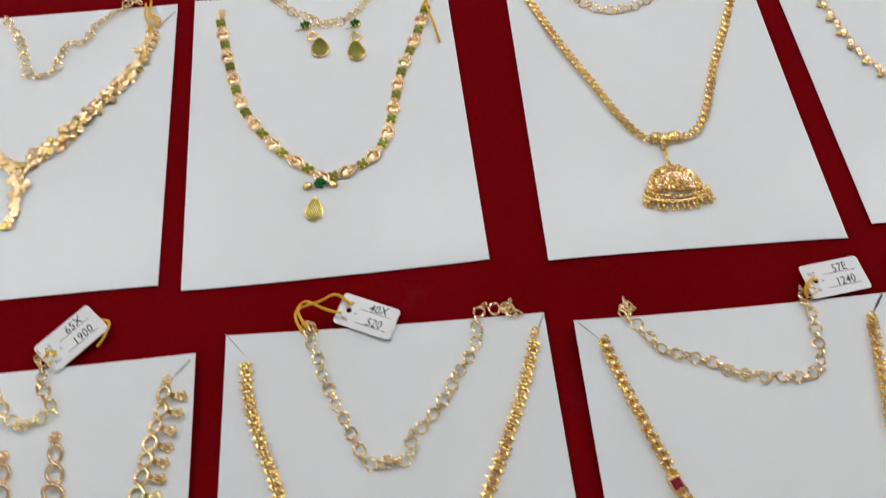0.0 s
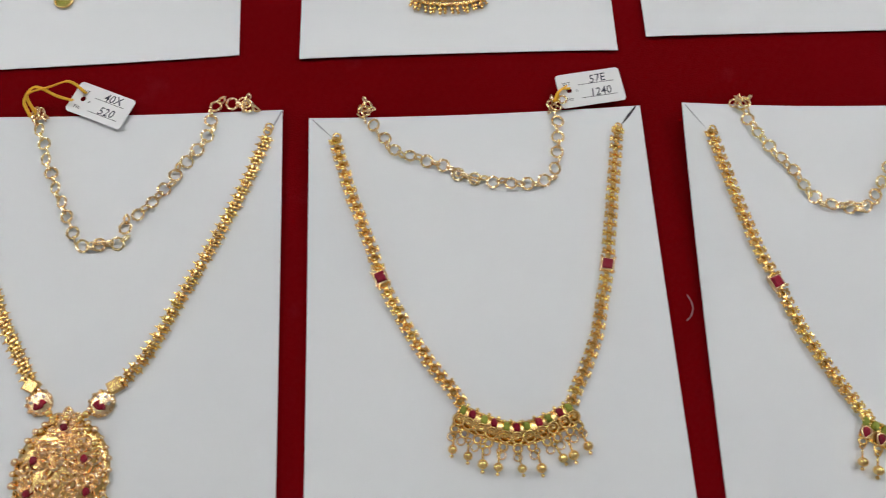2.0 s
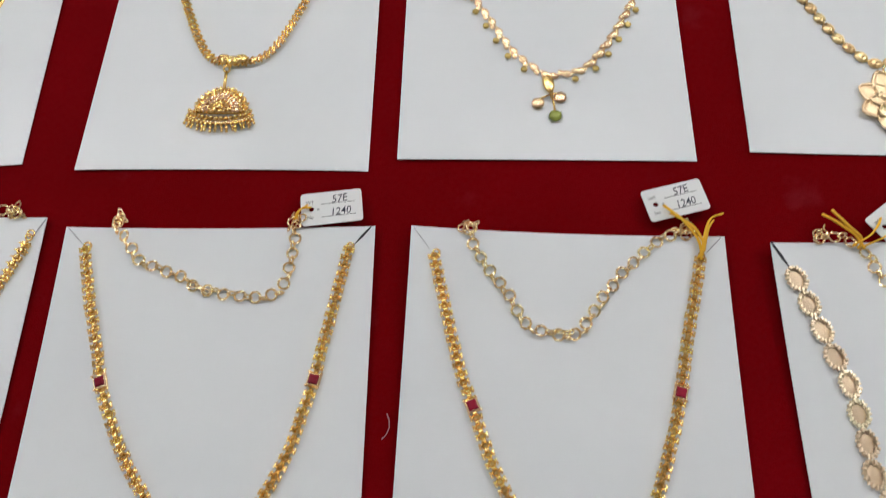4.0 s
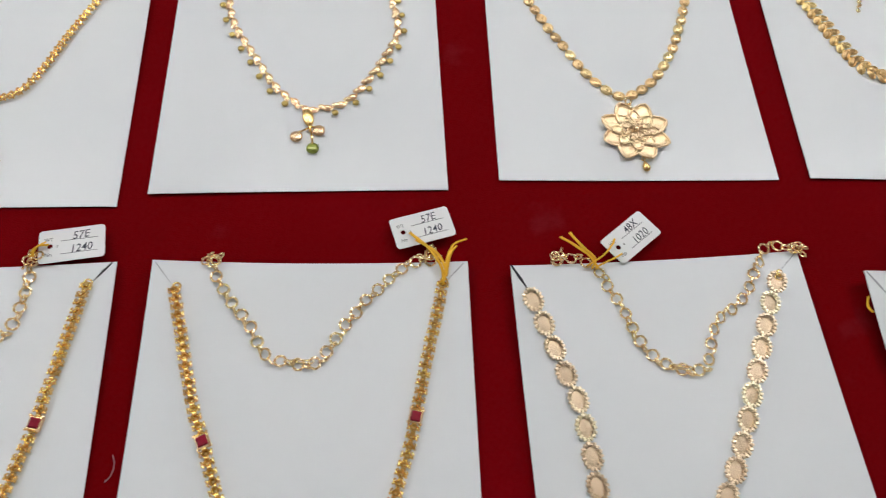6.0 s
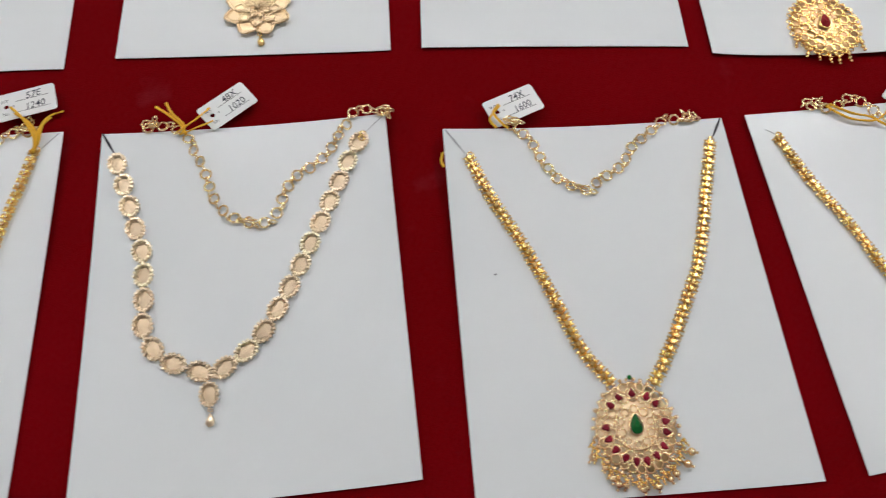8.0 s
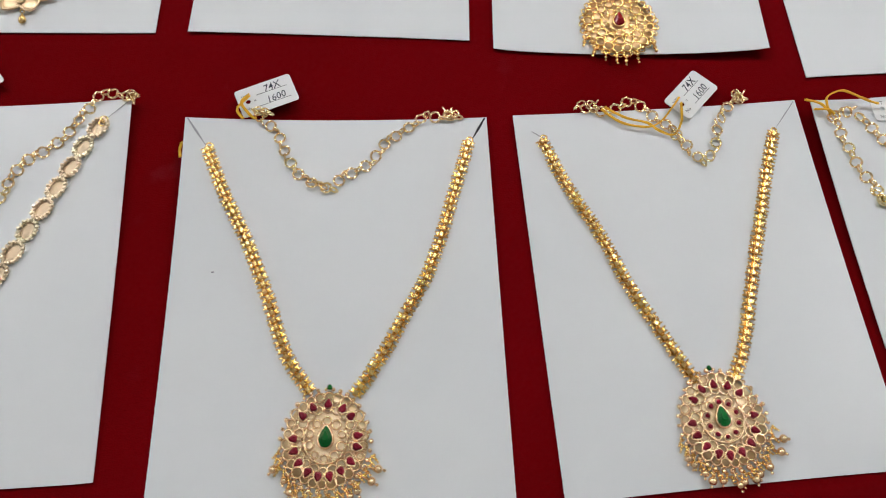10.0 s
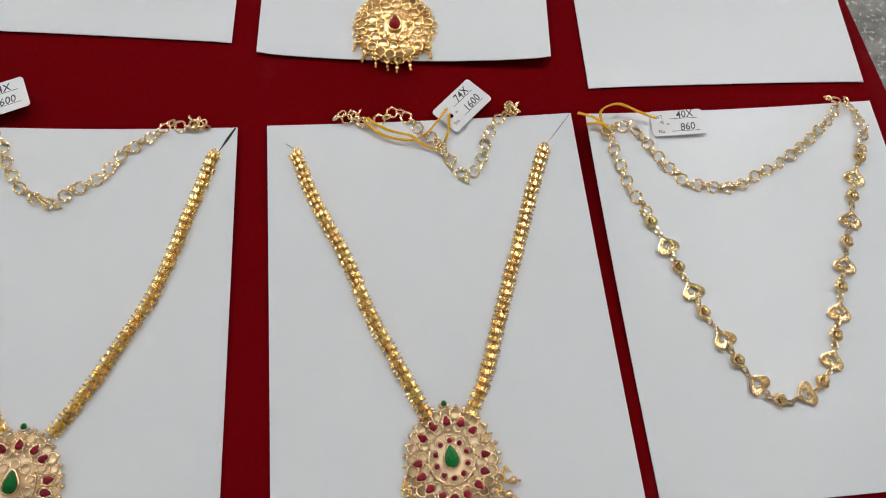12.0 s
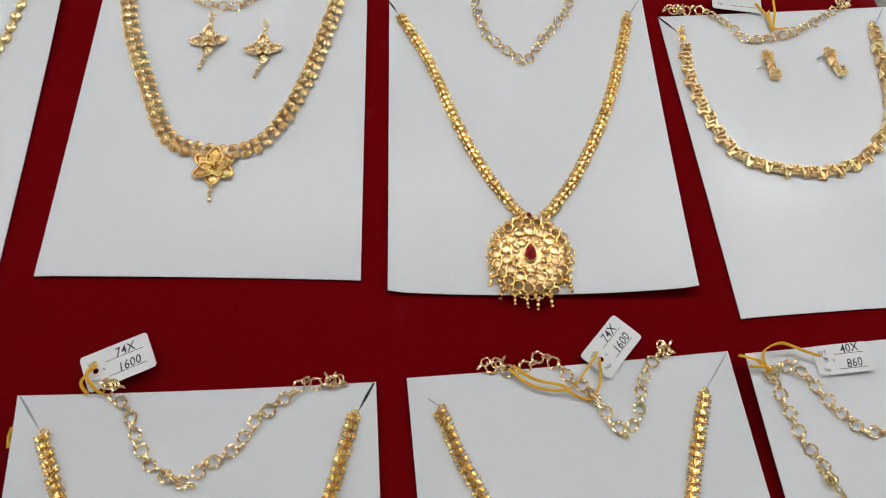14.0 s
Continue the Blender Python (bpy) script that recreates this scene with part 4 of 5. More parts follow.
def green_necklace():
    ob = necklace("a1", "gold necklace of open drops and green stones with a green pendant")
    left = [(-58.5, 74.2), (-53.1, 44), (-46.4, 15.4), (-37.3, -2.5), (-24.2, -20.3), (-12.8, -30.3), (-5.3, -37)]
    right = [(58.9, 73.1), (51.3, 51.9), (41.3, 27.9), (35.3, 4.8), (30.3, -13.5), (22, -27.1), (8.5, -35.1), (1.3, -37.1)]
    drops = shape("drop_link", GOLD_ROSE, drop_link)
    green = shape("stone_square", PERIDOT, stone_square, False)
    for run, first in ((left, 0), (right, 0)):
        pts = smooth_path(run, 8.4)
        for n, (x, y, a) in enumerate(pts):
            if n % 2 == first:
                seat = put("stone_setting", shape("stone_setting", GOLD, lambda bm: block(bm, T(), 6.0, 5.4, 1.0, 0.3), False), ob, at("a1", x, y, 0, a))
                put("green_stone", green, seat, T(0, 0, 0.3), "square cluster of green stones")
            else:
                put("drop_link", drops, ob, at("a1", x, y, 0.1, a, 1.12))
    end_ring(ob, "a1", -58.5, 80)
    put("centre_stone", shape("centre_round", EMERALD, lambda bm: [gem(bm, T(2.1 * math.cos(k), 2.1 * math.sin(k), 0.8), outline("oval", 2.4, 2.4, 8), 1.2) for k in range(6)] + [gem(bm, T(0, 0, 1), outline("oval", 2.6, 2.6, 8), 1.5)], False), ob, at("a1", -5.6, -41.2, 0.3), "round dark green stone cluster")
    for sx in (-1, 1):
        put("side_leaf", shape("side_leaf", GOLD, lambda bm: plate(bm, T(0, 0, 0.4), outline("leaf", 5.6, 4.2, 12), 0.6, 1.0, 3)), ob, at("a1", -5.6 + 6.4 * sx, -42, 0.2, 50 * sx))
    pave_drop(ob, "a1", -9.0, -55.5, 1.0, -8)
    back_chain(ob, "a1", [(-28, 91.4), (-16.7, 78), (-8.7, 73.6), (0.8, 67.3), (12.2, 69.2), (22.5, 79.3), (29.8, 91.5)], (3, 68.7, 8))
    tie("thread_tie", "a1", [[(59.6, 91.3, 1), (60.1, 79.2, 2), (60.6, 73.2, 1)], [(63.6, 95.3, 1), (60.6, 81.2, 3), (57.5, 73.2, 1)], [(59.5, 75.2, 2), (62.6, 59.4, 2), (64.6, 46.4, 1)]])
    for x, y, dx, dy in ((-10.5, 67.4, -2.7, 50.5), (17.9, 65.9, 17.4, 45.9)):
        ear = thing("earring", "green stone drop earring lying on a white card", "earring", "a1", "green earrings")
        put("stud", shape("stud_cluster", EMERALD, lambda bm: [gem(bm, T(1.9 * math.cos(k * 1.26), 1.6 * math.sin(k * 1.26), 0.8), outline("oval", 2.0, 2.0, 8), 1.2) for k in range(5)], False), ear, at("a1", x, y, 0.6, 20), "dark green stone cluster")
        put("stud_setting", shape("stud_setting", GOLD, lambda bm: plate(bm, T(), outline("oval", 6.4, 6.6, 12), 0.7, 0.4, 2)), ear, at("a1", x, y, 0.1))
        put("open_drop", shape("drop_bezel", GOLD, drop_bezel), ear, at("a1", (x + dx) / 2, (y + dy) / 2, 0.4, 10, 1.6))
        pave_drop(ear, "a1", dx, dy, 1.12, 5)
        put("post", shape("post", STEEL, lambda bm: wire(bm, T(0, 0, 0.6), [(0, 0), (-5, -1.5)], 0.4, 5)), ear, at("a1", x - 1, y - 2, 0.1))


def pave_drop(ob, card, x, y, s, rz):
    """A drop set with rows of small green stones."""
    seat = put("drop_frame", shape("pave_frame", GOLD, lambda bm: (plate(bm, T(), outline("drop", 12.8, 9.6, 24), 0.7, 0.5, 3), wire(bm, T(0, 0, 0.8), outline("drop", 12.8, 9.6, 24), 0.5, 5, True))), ob, at(card, x, y, 0.1, rz, s))

    def rows(bm):
        for i in range(-4, 5):
            for j in range(-6, 6):
                u, v = i * 1.15 + 0.5 * (j % 2), j * 1.1
                k = (1 - v / 6.4) / 2
                if abs(v) < 5.9 and abs(u) < 4.6 * (0.18 + 0.95 * k ** 0.6) * math.sqrt(1 - (v / 6.4) ** 2) - 0.4:
                    gem(bm, T(u, v, 0.7), outline("oval", 0.95, 0.95, 6), 0.9)

    put("green_pave", shape("green_pave", PERIDOT, rows, False), seat, T(0, 0, 0.3), "rows of small olive-green stones")


def dome_necklace():
    ob = necklace("a2", "gold rope necklace with a fringed half-dome pendant")
    strand(ob, "a2", [(-60.2, 79.1), (-48.4, 47.1), (-33.6, 12.9), (-22.8, -11.2), (-13.4, -24.1), (-0.4, -26.6), (14.2, -22.3), (24, -7.3), (34.6, 19.3), (47.7, 47.4), (57, 68.3), (60.6, 79.8)], 4.0, rope_link, GOLD, "rope_link", False, 5, 0.2, 1, 0, 0.1, 1.05)
    cx, top = -4.3, -43
    for k in range(3):
        put("bail_bead", shape("oval_bead", GOLD, oval_bead), ob, at("a2", -7 + 4.5 * k, -25.5 + abs(k - 1), 1.2, 10 * k - 10, 0.95))
    put("bail", shape("bail", GOLD, lambda bm: (torus(bm, T(0, 0, 1.0, 0, 40), 1.6, 0.6, 12, 5), wire(bm, T(0, 0, 1), [(0, -1.5), (0.4, -12.5)], 0.9, 6))), ob, at("a2", -4.8, -31, 0.8))
    bm = bmesh.new()
    plate(bm, at("a2", cx, -58, 0.2), [(14.2 * math.cos(a), 16.0 * math.sin(a)) for a in (math.pi * k / 18 for k in range(19))], 0.8, 2.4, 5)
    part("dome", bm, GOLD, ob, "half-dome covered with bright scales")
    rnd = random.Random(9)
    for row in range(6):
        r = 0.97 - 0.16 * row
        count = round(20 * r) + 2
        for k in range(count):
            a = math.pi * (k + 0.5) / count
            put("dome_scale", shape("dome_scale", GOLD_ROSE if row in (2, 3) else GOLD, lambda bm: (block(bm, T(0, 0, 0.2, 45), 2.1, 2.1, 1.5, 0.5), ball(bm, T(0, 1.3, 1.0), 0.55, seg=5, rings=4)), False), ob,
                at("a2", cx + 13.6 * r * math.cos(a), -58 + 15.2 * r * math.sin(a), 0.6 + 2.4 * (1 - r * r), math.degrees(a) - 90 + rnd.uniform(-25, 25), rnd.uniform(0.9, 1.15)) @ T(0, 0, 0, 0, rnd.uniform(-20, 20), rnd.uniform(-20, 20)))
    for off, mat, r in ((0.0, GOLD_PALE, 1.0), (-2.0, GOLD_ROSE, 0.7)):
        bm = bmesh.new()
        wire(bm, Matrix.Identity(4), [(cx + 15 * math.cos(a), -57.6 + off - 4.2 * math.sin(math.pi * k / 18), 1.7) for k, a in enumerate(math.pi * k / 18 for k in range(19))], r, 5)
        part("dome_rim", bm, mat, ob)
    for k in range(18):
        f = (k + 0.5) / 18 - 0.5
        x, y = cx + 16.0 * math.sin(2.9 * f), -57.4 - 5.6 * math.cos(2.9 * f)
        put("rim_bead", shape("bead", GOLD, bead), ob, at("a2", x, y + 1.2, 1.5, 0, 1.35))
        put("bead_cluster", shape("bead_cluster", GOLD, bead_cluster), ob, at("a2", x, y - 0.8, 0.3, f * 48 + rnd.uniform(-10, 10), rnd.uniform(0.95, 1.2)))
    back_chain(ob, "a2", [(-43.5, 92.1), (-35, 79.4), (-20.1, 69), (-3.5, 68.9), (11.2, 75.2), (22.2, 92.2)])


def dotted_necklace():
    ob = necklace("a3", "gold leaf-bead necklace with olive dots and a three-drop pendant")
    left = [(-51.7, 78.1), (-48.6, 58), (-45, 38.2), (-39.8, 17.6), (-26.9, -5.9), (-14.7, -26.5), (0.9, -41)]
    right = [(49.7, 79.9), (47.1, 57.8), (47.9, 38.7), (51, 14.4), (45.3, -1.3), (33.4, -22.2), (20.8, -36.9), (4.9, -41)]
    for run, side in ((left, -1), (right, 1)):
        for x, y, a in smooth_path(run, 7.6):
            put("leaf_bead", shape("leaf_bead", GOLD_ROSE, leaf_bead, False), ob, at("a3", x, y, 0.1, a, 0.95))
        for n, (x, y, a) in enumerate(smooth_path(run, 10.8)[:-1]):
            q = radians(a + 90 * side)
            put("olive_dot", shape("dot_bead", OLIVE, dot_bead), ob, at("a3", x + 3.4 * math.cos(q), y + 3.4 * math.sin(q) - 1, 0.5, a, 0.85), "olive enamelled dot")
    put("pendant_leaf", shape("pendant_leaf", GOLD, lambda bm: (plate(bm, T(-1, 0, 0.4, 12), outline("leaf", 13, 6, 12), 0.7, 0.9, 3), wire(bm, T(0, 0, 1), [(0, -4), (0.5, -9.6)], 0.7, 5))), ob, at("a3", 3.5, -46, 0.3))
    for x, y, mat in ((-3.2, -58.2, GOLD_ROSE), (8.3, -54.6, GOLD_ROSE), (5.4, -65.6, PERIDOT)):
        put("drop_disc", shape("drop_disc", mat, lambda bm: (plate(bm, T(0, 0, 0.3), outline("oval", 6.4, 6.4, 16), 0.7, 0.6, 3), [block(bm, T(1.1 * k, 0, 1.1, 70), 4.2, 0.4, 0.45, 0.1) for k in (-2, -1, 0, 1, 2)])), ob, at("a3", x, y, 0.3), "green enamelled disc" if mat is PERIDOT else "rose-gold disc")
        bm = bmesh.new()
        wire(bm, Matrix.Identity(4), [(4.1, -52.4, 1.2), (x, y + 2, 1.2)], 0.55, 5)
        part("stem", bm, GOLD, ob)
    back_chain(ob, "a3", [(-29.8, 92.1), (-17.8, 76.1), (0, 66.1), (13.9, 74), (27.8, 92)])


def star_necklace():
    ob = necklace("a4", "gold oval-bead necklace with a matt eight-petal flower pendant")
    strand(ob, "a4", [(-55.8, 76.4), (-53.7, 56.2), (-48.7, 35), (-38, 10.9), (-31, -2.4), (-22, -19.2), (-9.6, -34.3), (1.2, -37.1), (14.7, -28.9), (26, -14.1), (34, 1.1), (42, 21), (49, 45.9), (54.1, 76.8)], 7.6, oval_bead, GOLD_SATIN, "oval_bead", True, 6, 0.1, 1, 0, 0.2, 0.95)
    put("bail", shape("bail_loop", GOLD_ROSE, lambda bm: (torus(bm, T(0, 0, 1.0, 0, 40), 1.7, 0.6, 12, 5), wire(bm, T(0, 0, 1), [(0, -1.5), (1.2, -6)], 0.7, 5))), ob, at("a4", 0.2, -41.5, 0.6))
    petal_star(ob, "a4", 1.2, -61, 8, 18.0, GOLD_MATT, 20, ((1.0, 1.0), (0.68, 0.8), (0.4, 0.7)), 0.66)
    hanging_drop(ob, "a4", 2.8, -78.5, 10, 1.25, GOLD)
    back_chain(ob, "a4", [(-25.8, 92.5), (-15.8, 68.5), (0.2, 56.6), (16.1, 66.7), (30.1, 92.7)])


def flower_earring(card, x, y, rz):
    ear = thing("earring", "pale gold four-petal flower earring on a white card", "earring", card, "flower earrings")
    put("top_loop", shape("end_loop", GOLD_PALE, lambda bm: torus(bm, T(0, 0, 0.8, 0, 20), 2.0, 0.6, 12, 5, 0.8, 1.2)), ear, at(card, x, y + 17, 0.2, rz))
    for k in range(2):
        put("top_bead", shape("bead", GOLD_PALE, bead), ear, at(card, x + 0.4 * k, y + 13 - 3 * k, 0.4, 0, 1.6))
    petal_star(ear, card, x, y, 4, 9.5, GOLD_PALE, 5, ((1.0, 1.0), (0.6, 0.9)), 0.6)
    for k in range(3):
        put("hanging_bead", shape("bead", GOLD_PALE, bead), ear, at(card, x - 0.6 * k, y - 8.5 - 3 * k, 0.3, 0, 1.5))
    hanging_drop(ear, card, x - 2, y - 15, -12, 0.75, GOLD_PALE, "end_drop")


def flower_necklace():
    ob = necklace("a5", "gold petal-link necklace with a six-petal flower pendant")
    strand(ob, "a5", [(-58, 74.4), (-52.1, 50.7), (-38.9, 17.3), (-26.8, -10.6), (-17, -19.9), (-4, -22.9)], 5.6, petal_link, GOLD_SATIN, "petal_link", False, 6, 0.1, 1, 0, 0.15, 1.14)
    strand(ob, "a5", [(56, 75), (51.6, 56.7), (44.2, 27.7), (34.3, 0.4), (21.7, -18.1), (8.4, -23.3), (3.9, -23.5)], 5.6, petal_link, GOLD_SATIN, "petal_link", False, 6, 0.1, 1, 0, 0.15, 1.14)
    end_ring(ob, "a5", -59, 78), end_ring(ob, "a5", 57, 77)
    petal_star(ob, "a5", 0.6, -31.5, 6, 10.5, GOLD, 0, ((1.0, 1.0), (0.65, 0.9)), 0.66)
    for k in range(3):
        put("hanging_bead", shape("bead", GOLD_PALE, bead), ob, at("a5", 0.5 - 0.2 * k, -43 - 2.2 * k, 0.3, 0, 1.3))
    hanging_drop(ob, "a5", 0.3, -47.5, 0, 0.7, GOLD_PALE)
    flower_earring("a5", -11.6, 47.2, 0), flower_earring("a5", 17.9, 41.9, 0)
    back_chain(ob, "a5", [(-29.9, 88.3), (-19.2, 75.4), (-4.8, 70.9), (10.1, 76.1), (21.9, 91.4)])


def red_pendant_necklace():
    ob = necklace("a6", "gold chain necklace with a round filigree pendant and red stone")
    strand(ob, "a6", [(-65.4, 71.8), (-50.3, 40.3), (-36.6, 0.2), (-23.6, -28.6), (-11.0, -48.5), (-7.5, -53)], 3.5, box_link, GOLD, "box_link", False, 9, 0.1, 1, 0, 0.12, 0.88)
    strand(ob, "a6", [(61.2, 70.7), (58.2, 60.4), (49.9, 32.9), (38.3, 1.6), (21.5, -30.7), (8.0, -49.5), (4.5, -53)], 3.5, box_link, GOLD, "box_link", False, 9, 0.1, 1, 0, 0.12, 0.88)
    end_ring(ob, "a6", 61, 73)
    round_pendant(ob, "a6", -5.0, -74.2, 19.6, 20.8, RED_STONE, (), GOLD, -3, False, 8, RED_STONE)
    back_chain(ob, "a6", [(-26.7, 89.7), (-24, 84.5), (-18.9, 60), (-7.2, 48.2), (1.6, 41.3), (12.1, 56.2), (26.6, 76.6), (32.7, 89.6)])


def square_earring(card, x, y, rz, bent):
    ear = thing("earring", "gold square-link stud earring on a white card", "earring", card, "square earrings")
    for k, (name, build) in enumerate((("prong_square", prong_square), ("bar_plate", bar_plate), ("prong_square", prong_square))):
        put(name, shape(name, GOLD_SATIN, build, False), ear, at(card, x + ((0, 0, 2.2)[k] if bent else 0.3 * k), y + 6.2 - 6.2 * k, 0.4, rz + (12 * k if bent else 0)) @ T(0, 0, 0, 0, 0, 14))
    put("post", shape("post", STEEL, lambda bm: wire(bm, T(0, 0, 0.6), [(0, 0), (-5, -1.5)], 0.4, 5)), ear, at(card, x - 1.5, y + (6 if bent else 1), 0.8, 10, 1.4))


def square_necklace():
    ob = necklace("a7", "gold necklace of square interlocking links on a white card")
    strand(ob, "a7", [(-62.4, 64.0), (-63.6, 47.2), (-60.2, 23.1), (-53.3, 2.2), (-41.5, -9.4), (-19.5, -15.8), (1.6, -15.5), (19.2, -6.9), (37.9, 12.8), (44.8, 35.5), (49.7, 71)], 9.4, square_link, GOLD_SATIN, "square_link", False, 7, 0.1, 1, 0, 0.3, 1.0)
    end_ring(ob, "a7", -61.5, 73), end_ring(ob, "a7", -61, 78), end_ring(ob, "a7", 50, 76)
    square_earring("a7", -17, 52, -10, False), square_earring("a7", 18.5, 52, -14, True)
    back_chain(ob, "a7", [(-62.5, 92.7), (-46.1, 92.8), (-32.9, 81.2), (-24.2, 70.6), (-5.9, 71.7), (12.8, 79), (37.4, 92.5)])
    tie("thread_tie", "a7", [[(-13.6, 95.2, 2), (-9.7, 85.2, 2), (-8.7, 75.2, 1)], [(-2.7, 97.2, 2), (-5.7, 85.2, 3), (-8.7, 76.2, 1)], [(-7.7, 89.2, 2), (-8.7, 77.2, 2), (0.3, 77.2, 1)]])
    price_tag("a7", -23.5, 99.1, -12, "", "", 28, 16)


leaf_necklace()
green_necklace()
dome_necklace()
dotted_necklace()
star_necklace()
flower_necklace()
red_pendant_necklace()
square_necklace()


# ---------------------------------------------------------------- front row of necklaces
def hoop_necklace():
    ob = necklace("b0", "gold necklace of small hoops with beaded fringes on a white card")
    strand(ob, "b0", [(61.8, 73.6), (60.8, 65.9), (57.2, 52.1), (54, 35.9), (47.5, 13.9), (37.5, -8.1), (23.5, -27.1), (5.5, -38.1)], 7.0, hoop_link, GOLD_PALE, "hoop_link", True, 8, 0.1, 1, 0, 0.2, 1.12)
    strand(ob, "b0", [(-62.5, 73.9), (-59.5, 51.9), (-52.5, 27.9), (-42.5, 1.9), (-28.5, -22.1), (-8.5, -37.1)], 7.0, hoop_link, GOLD_PALE, "hoop_link", True, 8, 0.1, -1, 0, 0.2, 1.12)
    end_ring(ob, "b0", 62, 78)
    back_chain(ob, "b0", [(6.9, 94.3), (8.8, 81.3), (13.8, 72.1), (7.3, 67.9), (0.5, 66.2), (-8.2, 75.6), (-20.5, 91.9)], (5.4, 67.4, 20))
    for x, y in ((17, 59.9), (-3.5, 53.9)):
        ear = thing("earring", "rose-gold hoop drop earring on a white card", "earring", "b0", "hoop earrings")
        put("stud", shape("stud_knob", GOLD_ROSE, lambda bm: (ball(bm, T(0, 0, 1.4), 2.2, 1, 1, 0.8, 9, 6), torus(bm, T(0, 0, 0.6), 2.2, 0.6, 12, 5))), ear, at("b0", x, y))
        for k in range(3):
            put("hoop", shape("ear_hoop", GOLD_ROSE, lambda bm: torus(bm, T(0, 0, 1.0, 0, 16), 3.0, 0.8, 18, 5, 0.9, 1.15, lambda a: 1 + 0.02 * math.cos(6 * a))), ear, at("b0", x + 1.4 + 0.9 * k, y - 7 - 8.2 * k, 0.2 * k, 20 * k, 1.0 + 0.12 * k))
    tie("thread_tie", "b0", [[(8, 95, 2), (11, 98, 3), (13, 96, 2)], [(29, 112, 0), (34, 110, 0.5), (33, 104, 0.5), (30, 99, 0)]])
    price_tag("b0", 18.4, 103.7, 43, "65X", "1900", tilt=4, lift=1.5)


def spiked_necklace():
    ob = necklace("b1", "gold spiked chain necklace with a large ruby-set pendant")
    strand(ob, "b1", [(-62.9, 77), (-59.8, 56.9), (-50.9, 29.9), (-40.3, 4), (-29.2, -16.6), (-23.5, -26.7)], 3.6, spiked_link, GOLD, "spiked_link", False, 9, 0.1, 1, 0, 0.18, 0.8)
    strand(ob, "b1", [(65.1, 76.7), (57.6, 56.8), (46.7, 33.2), (34.1, 8.8), (21.1, -16.2), (12.5, -27.1)], 3.6, spiked_link, GOLD, "spiked_link", False, 9, 0.1, 1, 0, 0.18, 0.8)
    end_ring(ob, "b1", 65.5, 80)
    for x, y, rz in ((-19.2, -34.2, 30), (5, -35.5, -30)):
        put("cluster_plate", shape("cluster_plate", GOLD_ROSE, lambda bm: (plate(bm, T(), outline("oval", 11, 10, 14), 0.9, 0.6, 3), [ball(bm, T(4.7 * math.cos(k * 0.57), 5 * math.sin(k * 0.57), 1.2), 0.85, seg=6, rings=4) for k in range(11)])), ob, at("b1", x, y, 0.2, rz))
        for k in range(3):
            a = radians(rz + 210 + 60 * k)
            put("ruby_stone", shape("drop_stone", RUBY, drop_stone, False), ob, at("b1", x + 1.7 * math.cos(a), y + 1.7 * math.sin(a), 1.3, rz + 120 * k, 0.85), "dark red stone")
            put("crystal_stone", shape("drop_stone", CRYSTAL, drop_stone, False), ob, at("b1", x - 2.9 * math.cos(a), y - 2.9 * math.sin(a), 1.2, rz + 120 * k, 0.5), "clear stone")
        put("end_cap", shape("end_cap", GOLD, lambda bm: block(bm, T(), 5.2, 5.6, 2.2, 0.6), False), ob, at("b1", x + (-3.8 if x < 0 else 4.6), y + 6.6, 0.3, -rz + 90))
    cx, cy = -7.5, -60.5
    bm = bmesh.new()
    plate(bm, at("b1", cx, cy, 0.3), [(18 * math.cos(a) * (1 - 0.12 * max(0, math.sin(a)) ** 2), 20.5 * math.sin(a)) for a in (2 * math.pi * k / 36 for k in range(36))], 0.9, 2.2, 5)
    part("pendant_base", bm, GOLD, ob, "thick embossed gold pendant")
    rnd = random.Random(12)
    for k in range(150):
        a, r = rnd.uniform(0, 2 * math.pi), math.sqrt(rnd.uniform(0.02, 1))
        put("scroll", shape("scroll", GOLD_ROSE, lambda bm: torus(bm, T(0, 0, 0.4, 0, 12), 1.6, 0.6, 10, 4, 1.3, 0.8), False), ob, at("b1", cx + 16.5 * r * math.cos(a) * (1 - 0.18 * max(0, math.sin(a))), cy + 19 * r * math.sin(a), 1.2 + 2.2 * (1 - r * r), rnd.uniform(0, 180), rnd.uniform(0.6, 1.15)))
    for x, y in ((cx, -44), (cx + 9, -56), (cx - 10, -56), (cx + 11, -68), (cx - 11, -68), (cx, -76)):
        put("ruby_stone", shape("chip_big", RUBY, lambda bm: gem(bm, T(), outline("oval", 3.2, 2.9, 10), 1.5), False), ob, at("b1", x, y, 3.2), "small round ruby-red stone")
    for k in range(9):
        a = radians(-160 + 17.5 * k)
        put("fringe_drop", shape("fringe_drop", GOLD, fringe_drop), ob, at("b1", cx + 17 * math.cos(a), cy + 18.5 * math.sin(a), 0.3, (-160 + 17.5 * k + 90) * 0.4, 1.05))
    for k in range(30):
        a = 2 * math.pi * k / 30
        put("rim_bead", shape("bead", GOLD_ROSE, bead), ob, at("b1", cx + 18 * math.cos(a) * (1 - 0.12 * max(0, math.sin(a)) ** 2), cy + 20.5 * math.sin(a), 0.4, 0, rnd.uniform(1.0, 1.9)))
    petal_star(ob, "b1", cx, -42.5, 6, 6.0, GOLD_ROSE, 0, ((1.0, 1.0), (0.6, 0.9)), 0.7)
    for x, y in ((-14.5, -38.5), (-12.5, -40.5), (0, -39.5), (-2, -41)):
        put("joint_bead", shape("bead", GOLD, bead), ob, at("b1", x, y, 0.8, 0, 1.9))
